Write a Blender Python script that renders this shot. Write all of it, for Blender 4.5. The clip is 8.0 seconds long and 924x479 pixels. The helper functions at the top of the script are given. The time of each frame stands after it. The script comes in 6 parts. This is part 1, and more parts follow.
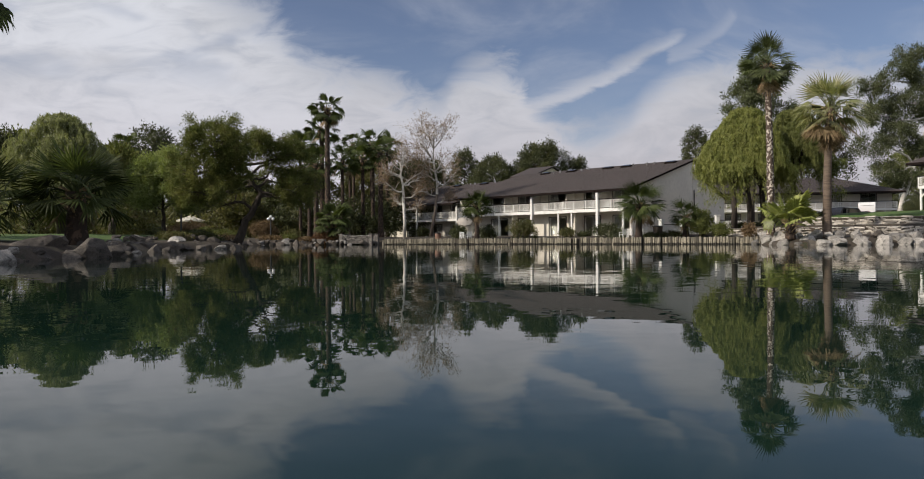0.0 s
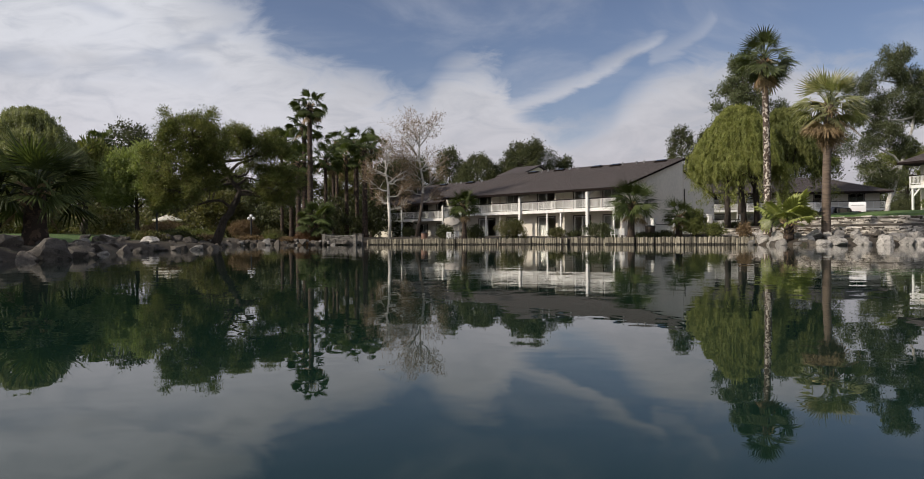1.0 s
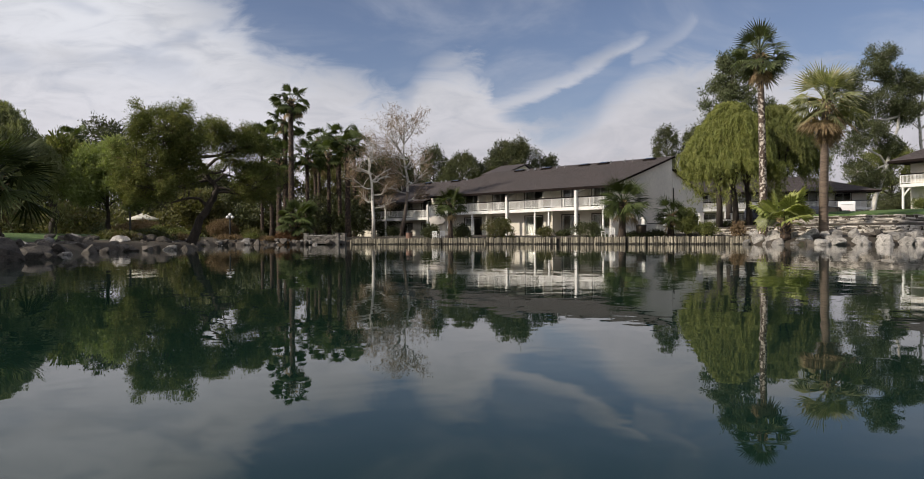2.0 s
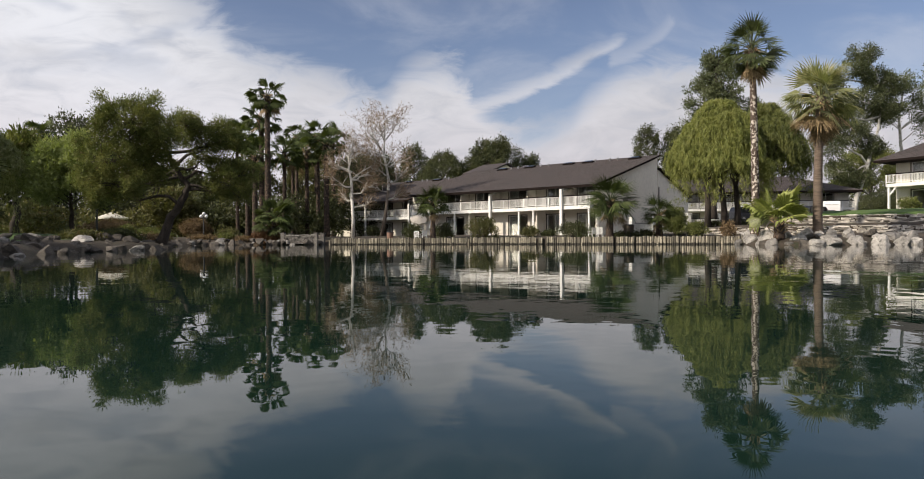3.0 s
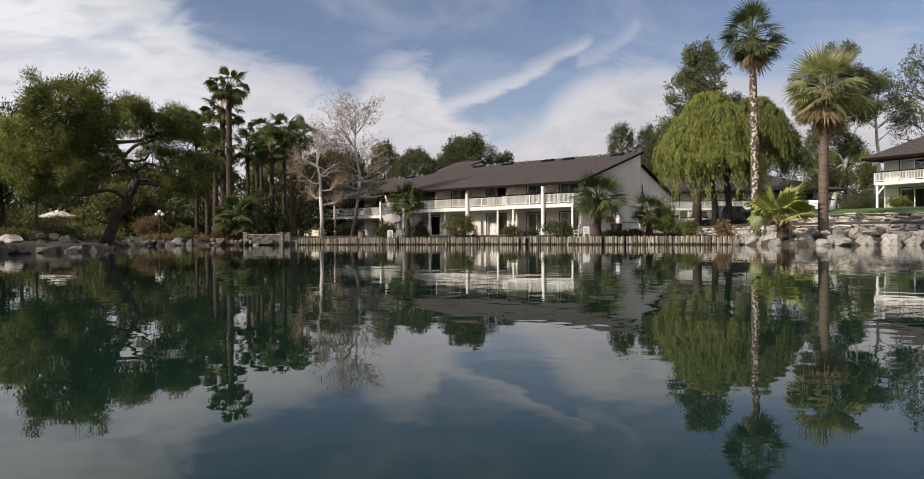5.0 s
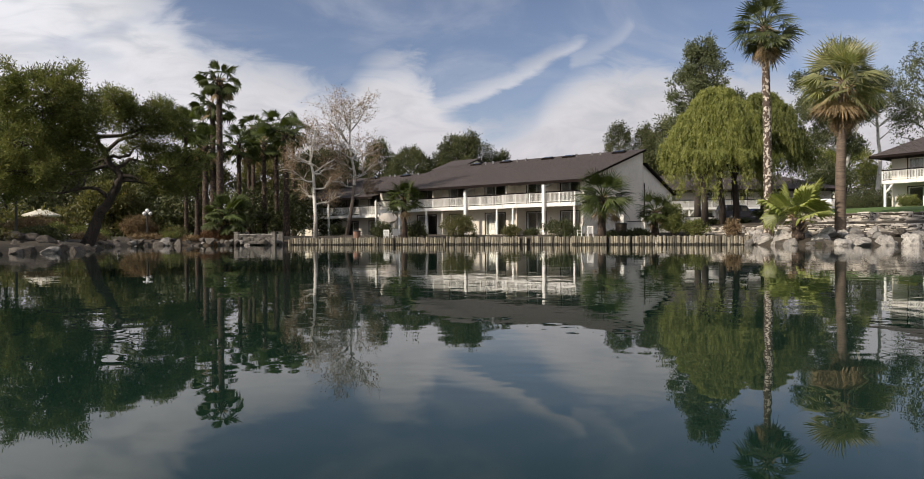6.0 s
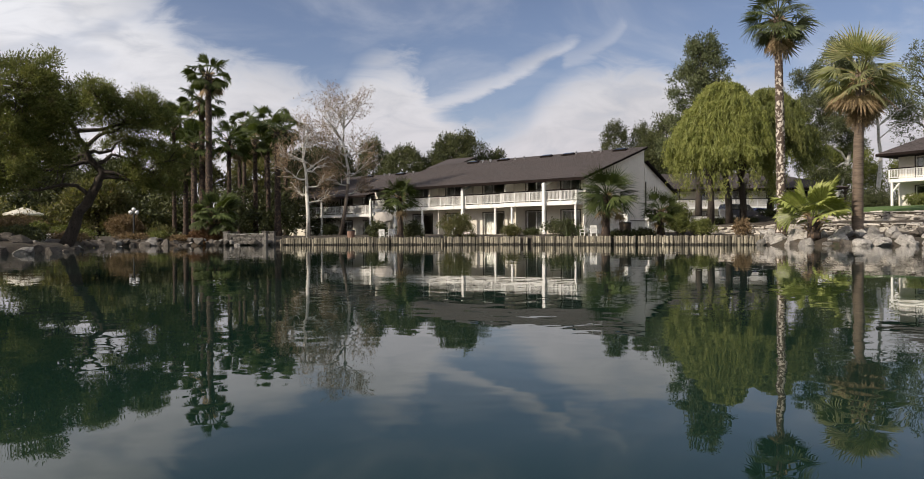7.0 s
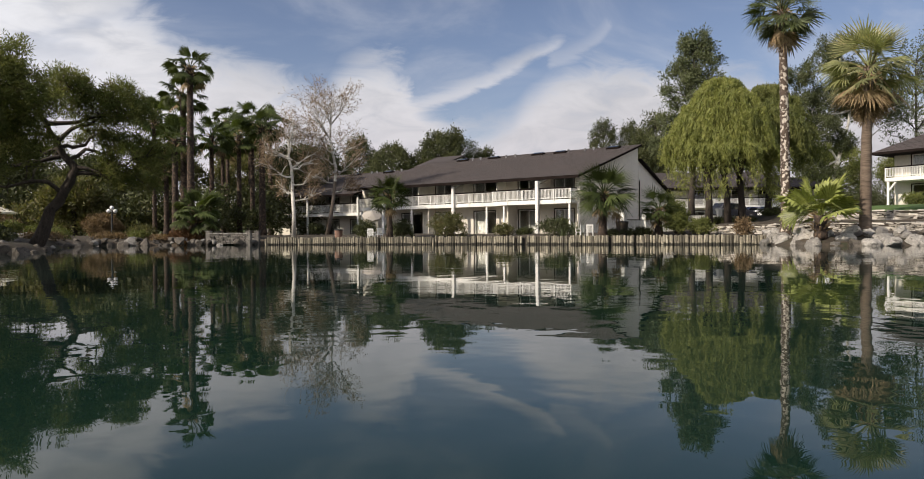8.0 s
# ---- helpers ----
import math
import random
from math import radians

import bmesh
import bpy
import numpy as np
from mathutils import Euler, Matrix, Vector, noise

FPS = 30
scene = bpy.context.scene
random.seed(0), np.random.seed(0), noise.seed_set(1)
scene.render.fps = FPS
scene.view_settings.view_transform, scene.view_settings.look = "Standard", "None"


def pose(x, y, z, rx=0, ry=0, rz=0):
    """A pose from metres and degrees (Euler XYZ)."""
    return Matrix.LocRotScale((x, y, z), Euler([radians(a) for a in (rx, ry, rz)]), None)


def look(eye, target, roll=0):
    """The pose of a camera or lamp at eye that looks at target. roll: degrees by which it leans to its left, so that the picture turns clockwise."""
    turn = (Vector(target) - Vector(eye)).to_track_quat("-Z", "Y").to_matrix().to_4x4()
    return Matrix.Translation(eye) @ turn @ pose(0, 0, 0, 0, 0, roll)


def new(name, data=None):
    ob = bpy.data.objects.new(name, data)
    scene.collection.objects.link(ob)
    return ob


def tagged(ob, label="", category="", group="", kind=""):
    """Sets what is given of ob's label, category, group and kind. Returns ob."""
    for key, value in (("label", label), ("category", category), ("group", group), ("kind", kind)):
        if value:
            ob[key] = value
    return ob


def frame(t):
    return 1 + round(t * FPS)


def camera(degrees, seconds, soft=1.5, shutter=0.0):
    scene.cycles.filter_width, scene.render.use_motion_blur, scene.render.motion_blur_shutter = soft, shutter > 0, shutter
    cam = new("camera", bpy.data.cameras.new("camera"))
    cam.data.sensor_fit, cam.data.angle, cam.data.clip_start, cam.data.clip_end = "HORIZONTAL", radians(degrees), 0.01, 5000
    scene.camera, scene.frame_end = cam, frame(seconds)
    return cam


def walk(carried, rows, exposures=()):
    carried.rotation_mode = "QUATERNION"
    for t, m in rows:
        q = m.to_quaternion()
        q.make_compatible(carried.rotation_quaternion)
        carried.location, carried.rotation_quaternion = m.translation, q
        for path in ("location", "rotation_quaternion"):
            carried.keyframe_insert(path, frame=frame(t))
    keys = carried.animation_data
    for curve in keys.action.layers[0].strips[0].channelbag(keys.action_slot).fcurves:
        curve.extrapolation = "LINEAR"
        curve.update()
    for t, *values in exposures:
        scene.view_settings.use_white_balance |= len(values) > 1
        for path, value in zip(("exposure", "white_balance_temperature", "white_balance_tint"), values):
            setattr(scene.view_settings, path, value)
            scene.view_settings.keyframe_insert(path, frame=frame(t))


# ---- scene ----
cam = camera(68.0, 8.0, soft=1.0)
PATH = [
    (0, (-0.023, -1.227, 0.595), (-0.017, 0.773, 0.592), -0.38),
    (0.5, (-0.209, -0.312, 0.595), (-0.179, 1.688, 0.592), -0.38),
    (1, (-0.391, 0.626, 0.592), (-0.336, 2.625, 0.589), -0.38),
    (1.5, (-0.529, 1.519, 0.590), (-0.449, 3.518, 0.586), -0.38),
    (3, (-0.895, 4.242, 0.585), (-0.729, 6.235, 0.580), -0.36),
    (3.5, (-1.028, 5.192, 0.584), (-0.824, 7.181, 0.579), -0.36),
    (4, (-1.135, 6.163, 0.584), (-0.903, 8.15, 0.578), -0.35),
    (4.5, (-1.187, 7.123, 0.586), (-0.941, 9.108, 0.580), -0.35),
    (6, (-1.438, 10.016, 0.593), (-1.163, 11.997, 0.586), -0.35),
    (6.5, (-1.506, 11.0, 0.597), (-1.222, 12.98, 0.590), -0.35),
    (7, (-1.572, 11.915, 0.602), (-1.277, 13.893, 0.594), -0.35),
    (7.5, (-1.676, 12.831, 0.608), (-1.362, 14.806, 0.599), -0.35),
    (8, (-1.792, 13.619, 0.612), (-1.455, 15.591, 0.602), -0.35),
]
walk(cam, [(t, look(eye, target, roll)) for t, eye, target, roll in PATH], exposures=[(0, -0.16, 6280, 10), (1.5, -0.12, 6300, 10), (3.0, 0.10, 6420, 10), (8, 0.12, 6480, 10)])

# ---- sun and sky ----
SUN_DIR = Vector((-0.79, -0.31, 0.57)).normalized()
sun = new("sun", bpy.data.lights.new("sun", "SUN"))
sun.data.energy, sun.data.angle, sun.data.color = 4.6, radians(1.0), (1.0, 0.885, 0.73)
sun.matrix_world = look(SUN_DIR * 50, (0, 0, 0))

world = bpy.data.worlds.new("sky")
scene.world = world
world.use_nodes = True


class Nodes:
    """A short way to write node trees."""

    def __init__(self, tree, clear=True):
        self.tree = tree
        if clear:
            tree.nodes.clear()

    def add(self, kind):
        return self.tree.nodes.new(kind)

    def put(self, socket, value):
        if isinstance(value, bpy.types.NodeSocket):
            self.tree.links.new(value, socket)
        else:
            socket.default_value = value

    def math(self, op, a, b=0.0, c=0.0, clamp=False):
        n = self.add("ShaderNodeMath")
        n.operation, n.use_clamp = op, clamp
        for s, v in zip(n.inputs, (a, b, c)):
            self.put(s, v)
        return n.outputs[0]

    def mix(self, f, a, b, blend="MIX"):
        n = self.add("ShaderNodeMix")
        n.data_type, n.blend_type = "RGBA", blend
        self.put(n.inputs[0], f), self.put(n.inputs[6], a), self.put(n.inputs[7], b)
        return n.outputs[2]

    def noise(self, vec, scale, detail=4.0, rough=0.55, distort=0.0):
        n = self.add("ShaderNodeTexNoise")
        self.put(n.inputs["Vector"], vec)
        for k, v in (("Scale", scale), ("Detail", detail), ("Roughness", rough), ("Distortion", distort)):
            self.put(n.inputs[k], v)
        return n.outputs[0]

    def ramp(self, f, lo, hi, a=0.0, b=1.0, smooth=True):
        n = self.add("ShaderNodeMapRange")
        n.interpolation_type = "SMOOTHSTEP" if smooth else "LINEAR"
        for s, v in zip(n.inputs[:5], (f, lo, hi, a, b)):
            self.put(s, v)
        return n.outputs[0]


def rgb(r, g, b):
    return (r, g, b, 1.0)


w = Nodes(world.node_tree)
sky = w.add("ShaderNodeTexSky")
sky.sky_type, sky.sun_disc = "NISHITA", False
sky.sun_elevation = math.asin(SUN_DIR.z)
sky.sun_rotation = math.atan2(SUN_DIR.x, SUN_DIR.y)
sky.altitude, sky.air_density, sky.dust_density, sky.ozone_density = 400, 1.0, 1.2, 1.0
co = w.add("ShaderNodeTexCoord").outputs["Generated"]
xyz = w.add("ShaderNodeSeparateXYZ")
w.put(xyz.inputs[0], co)
dx, dy, dz = xyz.outputs
ahead = w.math("MAXIMUM", dy, 0.05)
su, sv = w.math("DIVIDE", dx, ahead), w.math("DIVIDE", dz, ahead)
flat = w.add("ShaderNodeCombineXYZ")
w.put(flat.inputs[0], su), w.put(flat.inputs[1], sv)
# slanting cirrus grain: stretch along the wind
turned = w.add("ShaderNodeMapping")
turned.inputs["Rotation"].default_value = (0, 0, radians(24))
turned.inputs["Scale"].default_value = (1.0, 2.6, 1.0)
w.put(turned.inputs[0], flat.outputs[0])
n_big = w.noise(turned.outputs[0], 3.2, 6.0, 0.55, 0.6)
n_fine = w.noise(turned.outputs[0], 11.0, 7.0, 0.6, 0.8)
wob = w.math("ADD", w.math("MULTIPLY", w.math("SUBTRACT", n_big, 0.5), 0.08), w.math("MULTIPLY", w.math("SUBTRACT", n_fine, 0.5), 0.10))
u2, v2 = w.math("ADD", su, w.math("MULTIPLY", wob, 0.6)), w.math("ADD", sv, wob)
# height of the cloud bank's upper edge along the view
edge = w.add("ShaderNodeFloatCurve")
curve = edge.mapping.curves[0]
EDGE = [(-0.70, 0.66), (-0.42, 0.45), (-0.335, 0.375), (-0.27, 0.328), (-0.235, 0.288), (-0.19, 0.262), (-0.124, 0.240), (-0.055, 0.215), (-0.03, 0.212), (-0.01, 0.240), (0.04, 0.262), (0.085, 0.250), (0.115, 0.215), (0.15, 0.182), (0.19, 0.165), (0.24, 0.182), (0.28, 0.225), (0.33, 0.258), (0.41, 0.268), (0.54, 0.262), (0.70, 0.24)]
curve.points[0].location = ((EDGE[0][0] + 0.7) / 1.4, EDGE[0][1])
curve.points[1].location = ((EDGE[-1][0] + 0.7) / 1.4, EDGE[-1][1])
for a, b in EDGE[1:-1]:
    curve.points.new((a + 0.7) / 1.4, b)
edge.mapping.update()
w.put(edge.inputs["Value"], w.ramp(u2, -0.7, 0.7, 0, 1, False))
below = w.math("SUBTRACT", edge.outputs[0], v2)
bank = w.ramp(below, w.ramp(su, -0.38, -0.10, -0.055, -0.022), w.ramp(su, -0.38, -0.10, 0.085, 0.050))
# thin places where the blue shows through the upper bank
thin = w.math("MULTIPLY", w.ramp(w.noise(turned.outputs[0], 4.0, 3.0, 0.55, 0.5), 0.46, 0.66), w.ramp(sv, 0.16, 0.34))
bank = w.math("MULTIPLY", bank, w.ramp(thin, 0.0, 1.0, 1.0, 0.52))

u3, v3 = w.math("ADD", su, w.math("MULTIPLY", wob, 0.35)), w.math("ADD", sv, w.math("MULTIPLY", wob, 0.48))


def streak(a, b, wide0, wide1, soft):
    """A tapering band of cirrus from a to b."""
    ax, ay, bx, by = *a, *b
    length = math.hypot(bx - ax, by - ay)
    tx, ty = (bx - ax) / length, (by - ay) / length
    px, py = w.math("SUBTRACT", u3, ax), w.math("SUBTRACT", v3, ay)
    along = w.math("DIVIDE", w.math("ADD", w.math("MULTIPLY", px, tx), w.math("MULTIPLY", py, ty)), length)
    bend = w.math("MULTIPLY", w.math("MULTIPLY", along, w.math("SUBTRACT", 1.0, along)), -0.06)
    off = w.math("SUBTRACT", w.math("SUBTRACT", w.math("MULTIPLY", py, tx), w.math("MULTIPLY", px, ty)), bend)
    width = w.ramp(along, 0, 1, wide0, wide1, False)
    above = w.ramp(w.math("SUBTRACT", off, width), soft, -soft * 0.6)
    under = w.ramp(w.math("ADD", off, width), -soft * 0.45, soft * 0.3)
    inside = w.math("MULTIPLY", above, under)
    ends = w.math("MULTIPLY", w.ramp(along, -0.05, 0.12), w.ramp(along, 1.03, 0.93))
    return w.math("MULTIPLY", inside, ends)


wisp = w.math("MULTIPLY", streak((0.04, 0.178), (0.335, 0.300), 0.012, 0.002, 0.019), 0.76)
wisp2 = w.math("MULTIPLY", streak((0.30, 0.265), (0.41, 0.335), 0.010, 0.006, 0.022), 0.35)
haze = w.math("MULTIPLY", w.math("MULTIPLY", w.ramp(n_big, 0.42, 0.72), 0.30), w.ramp(sv, 0.46, 0.32))
ahead_mask = w.ramp(dy, 0.25, 0.55)
free = w.ramp(w.noise(co, 2.3, 6.0, 0.55, 0.4), 0.39, 0.59)
cover = w.math("MAXIMUM", w.math("MAXIMUM", bank, wisp), w.math("MAXIMUM", wisp2, haze))
cover = w.math("MULTIPLY", cover, w.ramp(n_fine, 0.12, 0.55, 0.70, 1.0))
cover = w.math("ADD", w.math("MULTIPLY", cover, ahead_mask), w.math("MULTIPLY", free, w.math("SUBTRACT", 1.0, ahead_mask)), clamp=True)
# cloud light: brightest near the sun's side, greyer and mauve low down
glow = w.ramp(su, 0.5, -0.7, 0.92, 1.08)
cloud = w.mix(w.ramp(dz, 0.0, 0.30), rgb(0.63, 0.59, 0.62), rgb(0.69, 0.69, 0.72))
cloud = w.mix(1.0, cloud, w.ramp(w.math("ADD", w.math("MULTIPLY", n_big, 0.6), w.math("MULTIPLY", n_fine, 0.4)), 0.32, 0.66, 0.86, 1.08), "MULTIPLY")
cloud = w.mix(1.0, cloud, glow, "MULTIPLY")
# clouds round the sun shine far more than those across the lake
near_sun = w.add("ShaderNodeVectorMath")
near_sun.operation = "DOT_PRODUCT"
w.put(near_sun.inputs[0], co)
near_sun.inputs[1].default_value = SUN_DIR
cloud = w.mix(1.0, cloud, w.ramp(near_sun.outputs["Value"], 0.25, 1.0, 1.0, 1.5), "MULTIPLY")
blue = w.mix(1.0, sky.outputs[0], rgb(0.102, 0.091, 0.094), "MULTIPLY")
blue = w.mix(1.0, blue, w.ramp(dz, 0.28, 0.50, 1.0, 0.80), "MULTIPLY")
dome = w.mix(cover, blue, cloud)
bg = w.add("ShaderNodeBackground")
w.put(bg.inputs["Color"], dome)
bg.inputs["Strength"].default_value = 1.0
w.tree.links.new(bg.outputs[0], w.add("ShaderNodeOutputWorld").inputs[0])


# ---- materials ----
def surface(name, colours, scale, rough=0.8, bump=0.0, bump_scale=None, fine=0.25, object_vary=0.0, island_vary=0.0,
            stretch=(1, 1, 1), translucent=0.0, metallic=0.0, spec=0.5, distort=0.0):
    """A rough natural surface: two or three colours mottled at two scales, with relief."""
    m = bpy.data.materials.new(name)
    m.use_nodes = True
    n = Nodes(m.node_tree)
    tex = n.add("ShaderNodeTexCoord").outputs["Object"]
    if stretch != (1, 1, 1):
        mp = n.add("ShaderNodeMapping")
        mp.inputs["Scale"].default_value = stretch
        n.put(mp.inputs[0], tex)
        tex = mp.outputs[0]
    big, small = n.noise(tex, scale, 5, 0.6, distort), n.noise(tex, scale * 9.3, 4, 0.6)
    col = n.mix(n.ramp(big, 0.35, 0.65), rgb(*colours[0]), rgb(*colours[1]))
    if len(colours) > 2:
        col = n.mix(n.ramp(n.noise(tex, scale * 2.7, 6, 0.65, 0.5), 0.54, 0.66), col, rgb(*colours[2]))
    col = n.mix(1.0, col, n.ramp(small, 0.25, 0.75, 1 - fine, 1 + fine), "MULTIPLY")
    if object_vary:
        info = n.add("ShaderNodeObjectInfo").outputs["Random"]
        col = n.mix(1.0, col, n.ramp(info, 0, 1, 1 - object_vary, 1 + object_vary, False), "MULTIPLY")
    if island_vary:
        isl = n.add("ShaderNodeNewGeometry").outputs["Random Per Island"]
        col = n.mix(1.0, col, n.ramp(isl, 0, 1, 1 - island_vary, 1 + island_vary, False), "MULTIPLY")
    p = n.add("ShaderNodeBsdfPrincipled")
    n.put(p.inputs["Base Color"], col)
    p.inputs["Metallic"].default_value = metallic
    p.inputs["Specular IOR Level"].default_value = spec
    n.put(p.inputs["Roughness"], n.ramp(big, 0.2, 0.8, max(rough - 0.12, 0.02), min(rough + 0.1, 1.0)))
    if bump:
        b = n.add("ShaderNodeBump")
        b.inputs["Strength"].default_value, b.inputs["Distance"].default_value = 1.0, bump
        n.put(b.inputs["Height"], n.noise(tex, bump_scale or scale * 6, 6, 0.65))
        n.put(p.inputs["Normal"], b.outputs[0])
    out = p.outputs[0]
    if translucent:
        t = n.add("ShaderNodeBsdfTranslucent")
        n.put(t.inputs["Color"], n.mix(1.0, col, rgb(1.5, 1.6, 0.7), "MULTIPLY"))
        mx = n.add("ShaderNodeMixShader")
        mx.inputs[0].default_value = translucent
        n.tree.links.new(out, mx.inputs[1]), n.tree.links.new(t.outputs[0], mx.inputs[2])
        out = mx.outputs[0]
    n.tree.links.new(out, n.add("ShaderNodeOutputMaterial").inputs[0])
    return m


def water_material():
    m = bpy.data.materials.new("lake_water")
    m.use_nodes = True
    n = Nodes(m.node_tree)
    tex = n.add("ShaderNodeTexCoord").outputs["Object"]
    p = n.add("ShaderNodeBsdfPrincipled")
    murk = n.mix(n.ramp(n.noise(tex, 0.05, 3), 0.35, 0.65), rgb(0.0058, 0.0180, 0.0130), rgb(0.0080, 0.0232, 0.0168))
    n.put(p.inputs["Base Color"], murk)
    p.inputs["Roughness"].default_value, p.inputs["IOR"].default_value = 0.0, 1.287
    wave = n.noise(tex, 0.9, 3, 0.55, 0.3)
    small = n.noise(tex, 4.2, 2, 0.5)
    calm = n.ramp(n.noise(tex, 0.09, 3, 0.5), 0.38, 0.62, 0.45, 1.25)
    h = n.math("MULTIPLY", n.math("ADD", wave, n.math("MULTIPLY", small, 0.10)), calm)
    b = n.add("ShaderNodeBump")
    b.inputs["Strength"].default_value, b.inputs["Distance"].default_value = 1.0, 0.006
    n.put(b.inputs["Height"], h)
    n.put(p.inputs["Normal"], b.outputs[0])
    n.tree.links.new(p.outputs[0], n.add("ShaderNodeOutputMaterial").inputs[0])
    return m


def glass_material(name, tint):
    m = bpy.data.materials.new(name)
    m.use_nodes = True
    n = Nodes(m.node_tree)
    p = n.add("ShaderNodeBsdfPrincipled")
    p.inputs["Base Color"].default_value = rgb(*tint)
    p.inputs["Roughness"].default_value, p.inputs["IOR"].default_value = 0.04, 1.5
    n.tree.links.new(p.outputs[0], n.add("ShaderNodeOutputMaterial").inputs[0])
    return m


def clear_glass(name):
    m = bpy.data.materials.new(name)
    m.use_nodes = True
    n = Nodes(m.node_tree)
    p = n.add("ShaderNodeBsdfPrincipled")
    p.inputs["Base Color"].default_value = rgb(0.72, 0.75, 0.76)
    p.inputs["Transmission Weight"].default_value = 1.0
    p.inputs["Roughness"].default_value, p.inputs["IOR"].default_value = 0.02, 1.5
    n.tree.links.new(p.outputs[0], n.add("ShaderNodeOutputMaterial").inputs[0])
    return m


def scarred_bark(name, dark, pale, scale, amount, high=None):
    """Palm bark: ragged leaf scars over darker fibre; where high is given they thin out above that height."""
    m = bpy.data.materials.new(name)
    m.use_nodes = True
    n = Nodes(m.node_tree)
    tex = n.add("ShaderNodeTexCoord").outputs["Object"]
    mp = n.add("ShaderNodeMapping")
    mp.inputs["Scale"].default_value = (1.0, 1.0, 0.8)
    n.put(mp.inputs[0], tex)
    v = n.add("ShaderNodeTexVoronoi")
    v.inputs["Scale"].default_value = scale * 0.7
    n.put(v.inputs["Vector"], mp.outputs[0])
    ragged = n.math("ADD", n.noise(mp.outputs[0], scale, 3, 0.6, 0.4), n.math("MULTIPLY", v.outputs["Distance"], -0.30))
    spots = n.ramp(ragged, amount, amount + 0.06)
    if high:
        z = n.add("ShaderNodeSeparateXYZ")
        n.put(z.inputs[0], tex)
        spots = n.math("MULTIPLY", spots, n.ramp(z.outputs[2], high + 1.5, high - 1.5, 0.2, 1.0))
    low = n.mix(n.noise(tex, 3.0), rgb(*[c * 0.6 for c in dark]), rgb(*[c * 1.3 for c in dark]))
    top = n.mix(n.noise(tex, 6.0), rgb(*[c * 0.75 for c in pale]), rgb(*pale))
    p = n.add("ShaderNodeBsdfPrincipled")
    n.put(p.inputs["Base Color"], n.mix(spots, low, top))
    p.inputs["Roughness"].default_value = 0.9
    b = n.add("ShaderNodeBump")
    b.inputs["Distance"].default_value = 0.04
    n.put(b.inputs["Height"], n.math("SUBTRACT", n.noise(tex, scale * 1.3, 4), spots))
    n.put(p.inputs["Normal"], b.outputs[0])
    n.tree.links.new(p.outputs[0], n.add("ShaderNodeOutputMaterial").inputs[0])
    return m


WATER = water_material()
GRASS = surface("grass", [(0.07, 0.10, 0.025), (0.10, 0.12, 0.04), (0.15, 0.12, 0.06)], 0.35, 0.9, 0.03, 6, 0.35)
LAWN = surface("lawn", [(0.052, 0.098, 0.020), (0.078, 0.125, 0.030)], 0.5, 0.9, 0.02, 20, 0.3)
ASPHALT = surface("asphalt", [(0.045, 0.043, 0.041), (0.075, 0.071, 0.066), (0.10, 0.09, 0.075)], 0.6, 0.9, 0.01, 30, 0.25)
SOIL = surface("soil", [(0.036, 0.028, 0.020), (0.068, 0.052, 0.037), (0.030, 0.034, 0.016)], 0.7, 0.95, 0.03, 8, 0.3)
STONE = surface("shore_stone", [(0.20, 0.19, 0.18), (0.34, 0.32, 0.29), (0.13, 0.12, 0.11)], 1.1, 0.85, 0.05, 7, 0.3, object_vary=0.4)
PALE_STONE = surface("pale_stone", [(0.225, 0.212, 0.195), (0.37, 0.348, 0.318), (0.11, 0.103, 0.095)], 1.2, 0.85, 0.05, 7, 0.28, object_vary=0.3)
# dark stone, its colour lowered further to hold the trees' shade
DARK_SHADED_STONE = surface("dark_shaded_stone", [(0.058, 0.050, 0.042), (0.110, 0.095, 0.080), (0.034, 0.030, 0.026)], 1.1, 0.85, 0.05, 7, 0.3, object_vary=0.35)
RUBBLE = surface("rubble_stone", [(0.12, 0.11, 0.10), (0.22, 0.205, 0.185), (0.06, 0.055, 0.05)], 1.8, 0.9, 0.03, 9, 0.35, object_vary=0.45)
LEDGE_STONE = surface("ledge_stone", [(0.36, 0.33, 0.29), (0.52, 0.48, 0.42), (0.22, 0.19, 0.16)], 1.6, 0.9, 0.03, 9, 0.32, object_vary=0.5)
TIMBER = surface("weathered_timber", [(0.150, 0.132, 0.098), (0.30, 0.272, 0.212), (0.045, 0.038, 0.028)], 3.6, 0.9, 0.02, 18, 0.45, object_vary=0.6, stretch=(3, 3, 0.22))
# dark wet foot where the timber meets the water
tn = Nodes(TIMBER.node_tree, False)
shader = tn.tree.nodes["Principled BSDF"]
old = shader.inputs["Base Color"].links[0].from_socket
tz = tn.add("ShaderNodeSeparateXYZ")
tn.put(tz.inputs[0], tn.add("ShaderNodeTexCoord").outputs["Object"])
tn.put(shader.inputs["Base Color"], tn.mix(tn.ramp(tz.outputs[2], 0.17, 0.08), old, rgb(0.030, 0.027, 0.020)))
STUCCO = surface("stucco", [(0.62, 0.58, 0.50), (0.67, 0.63, 0.55)], 0.5, 0.95, 0.006, 60, 0.05)
GABLE_STUCCO = surface("grey_stucco", [(0.75, 0.70, 0.63), (0.80, 0.748, 0.675)], 0.35, 0.95, 0.006, 60, 0.06)
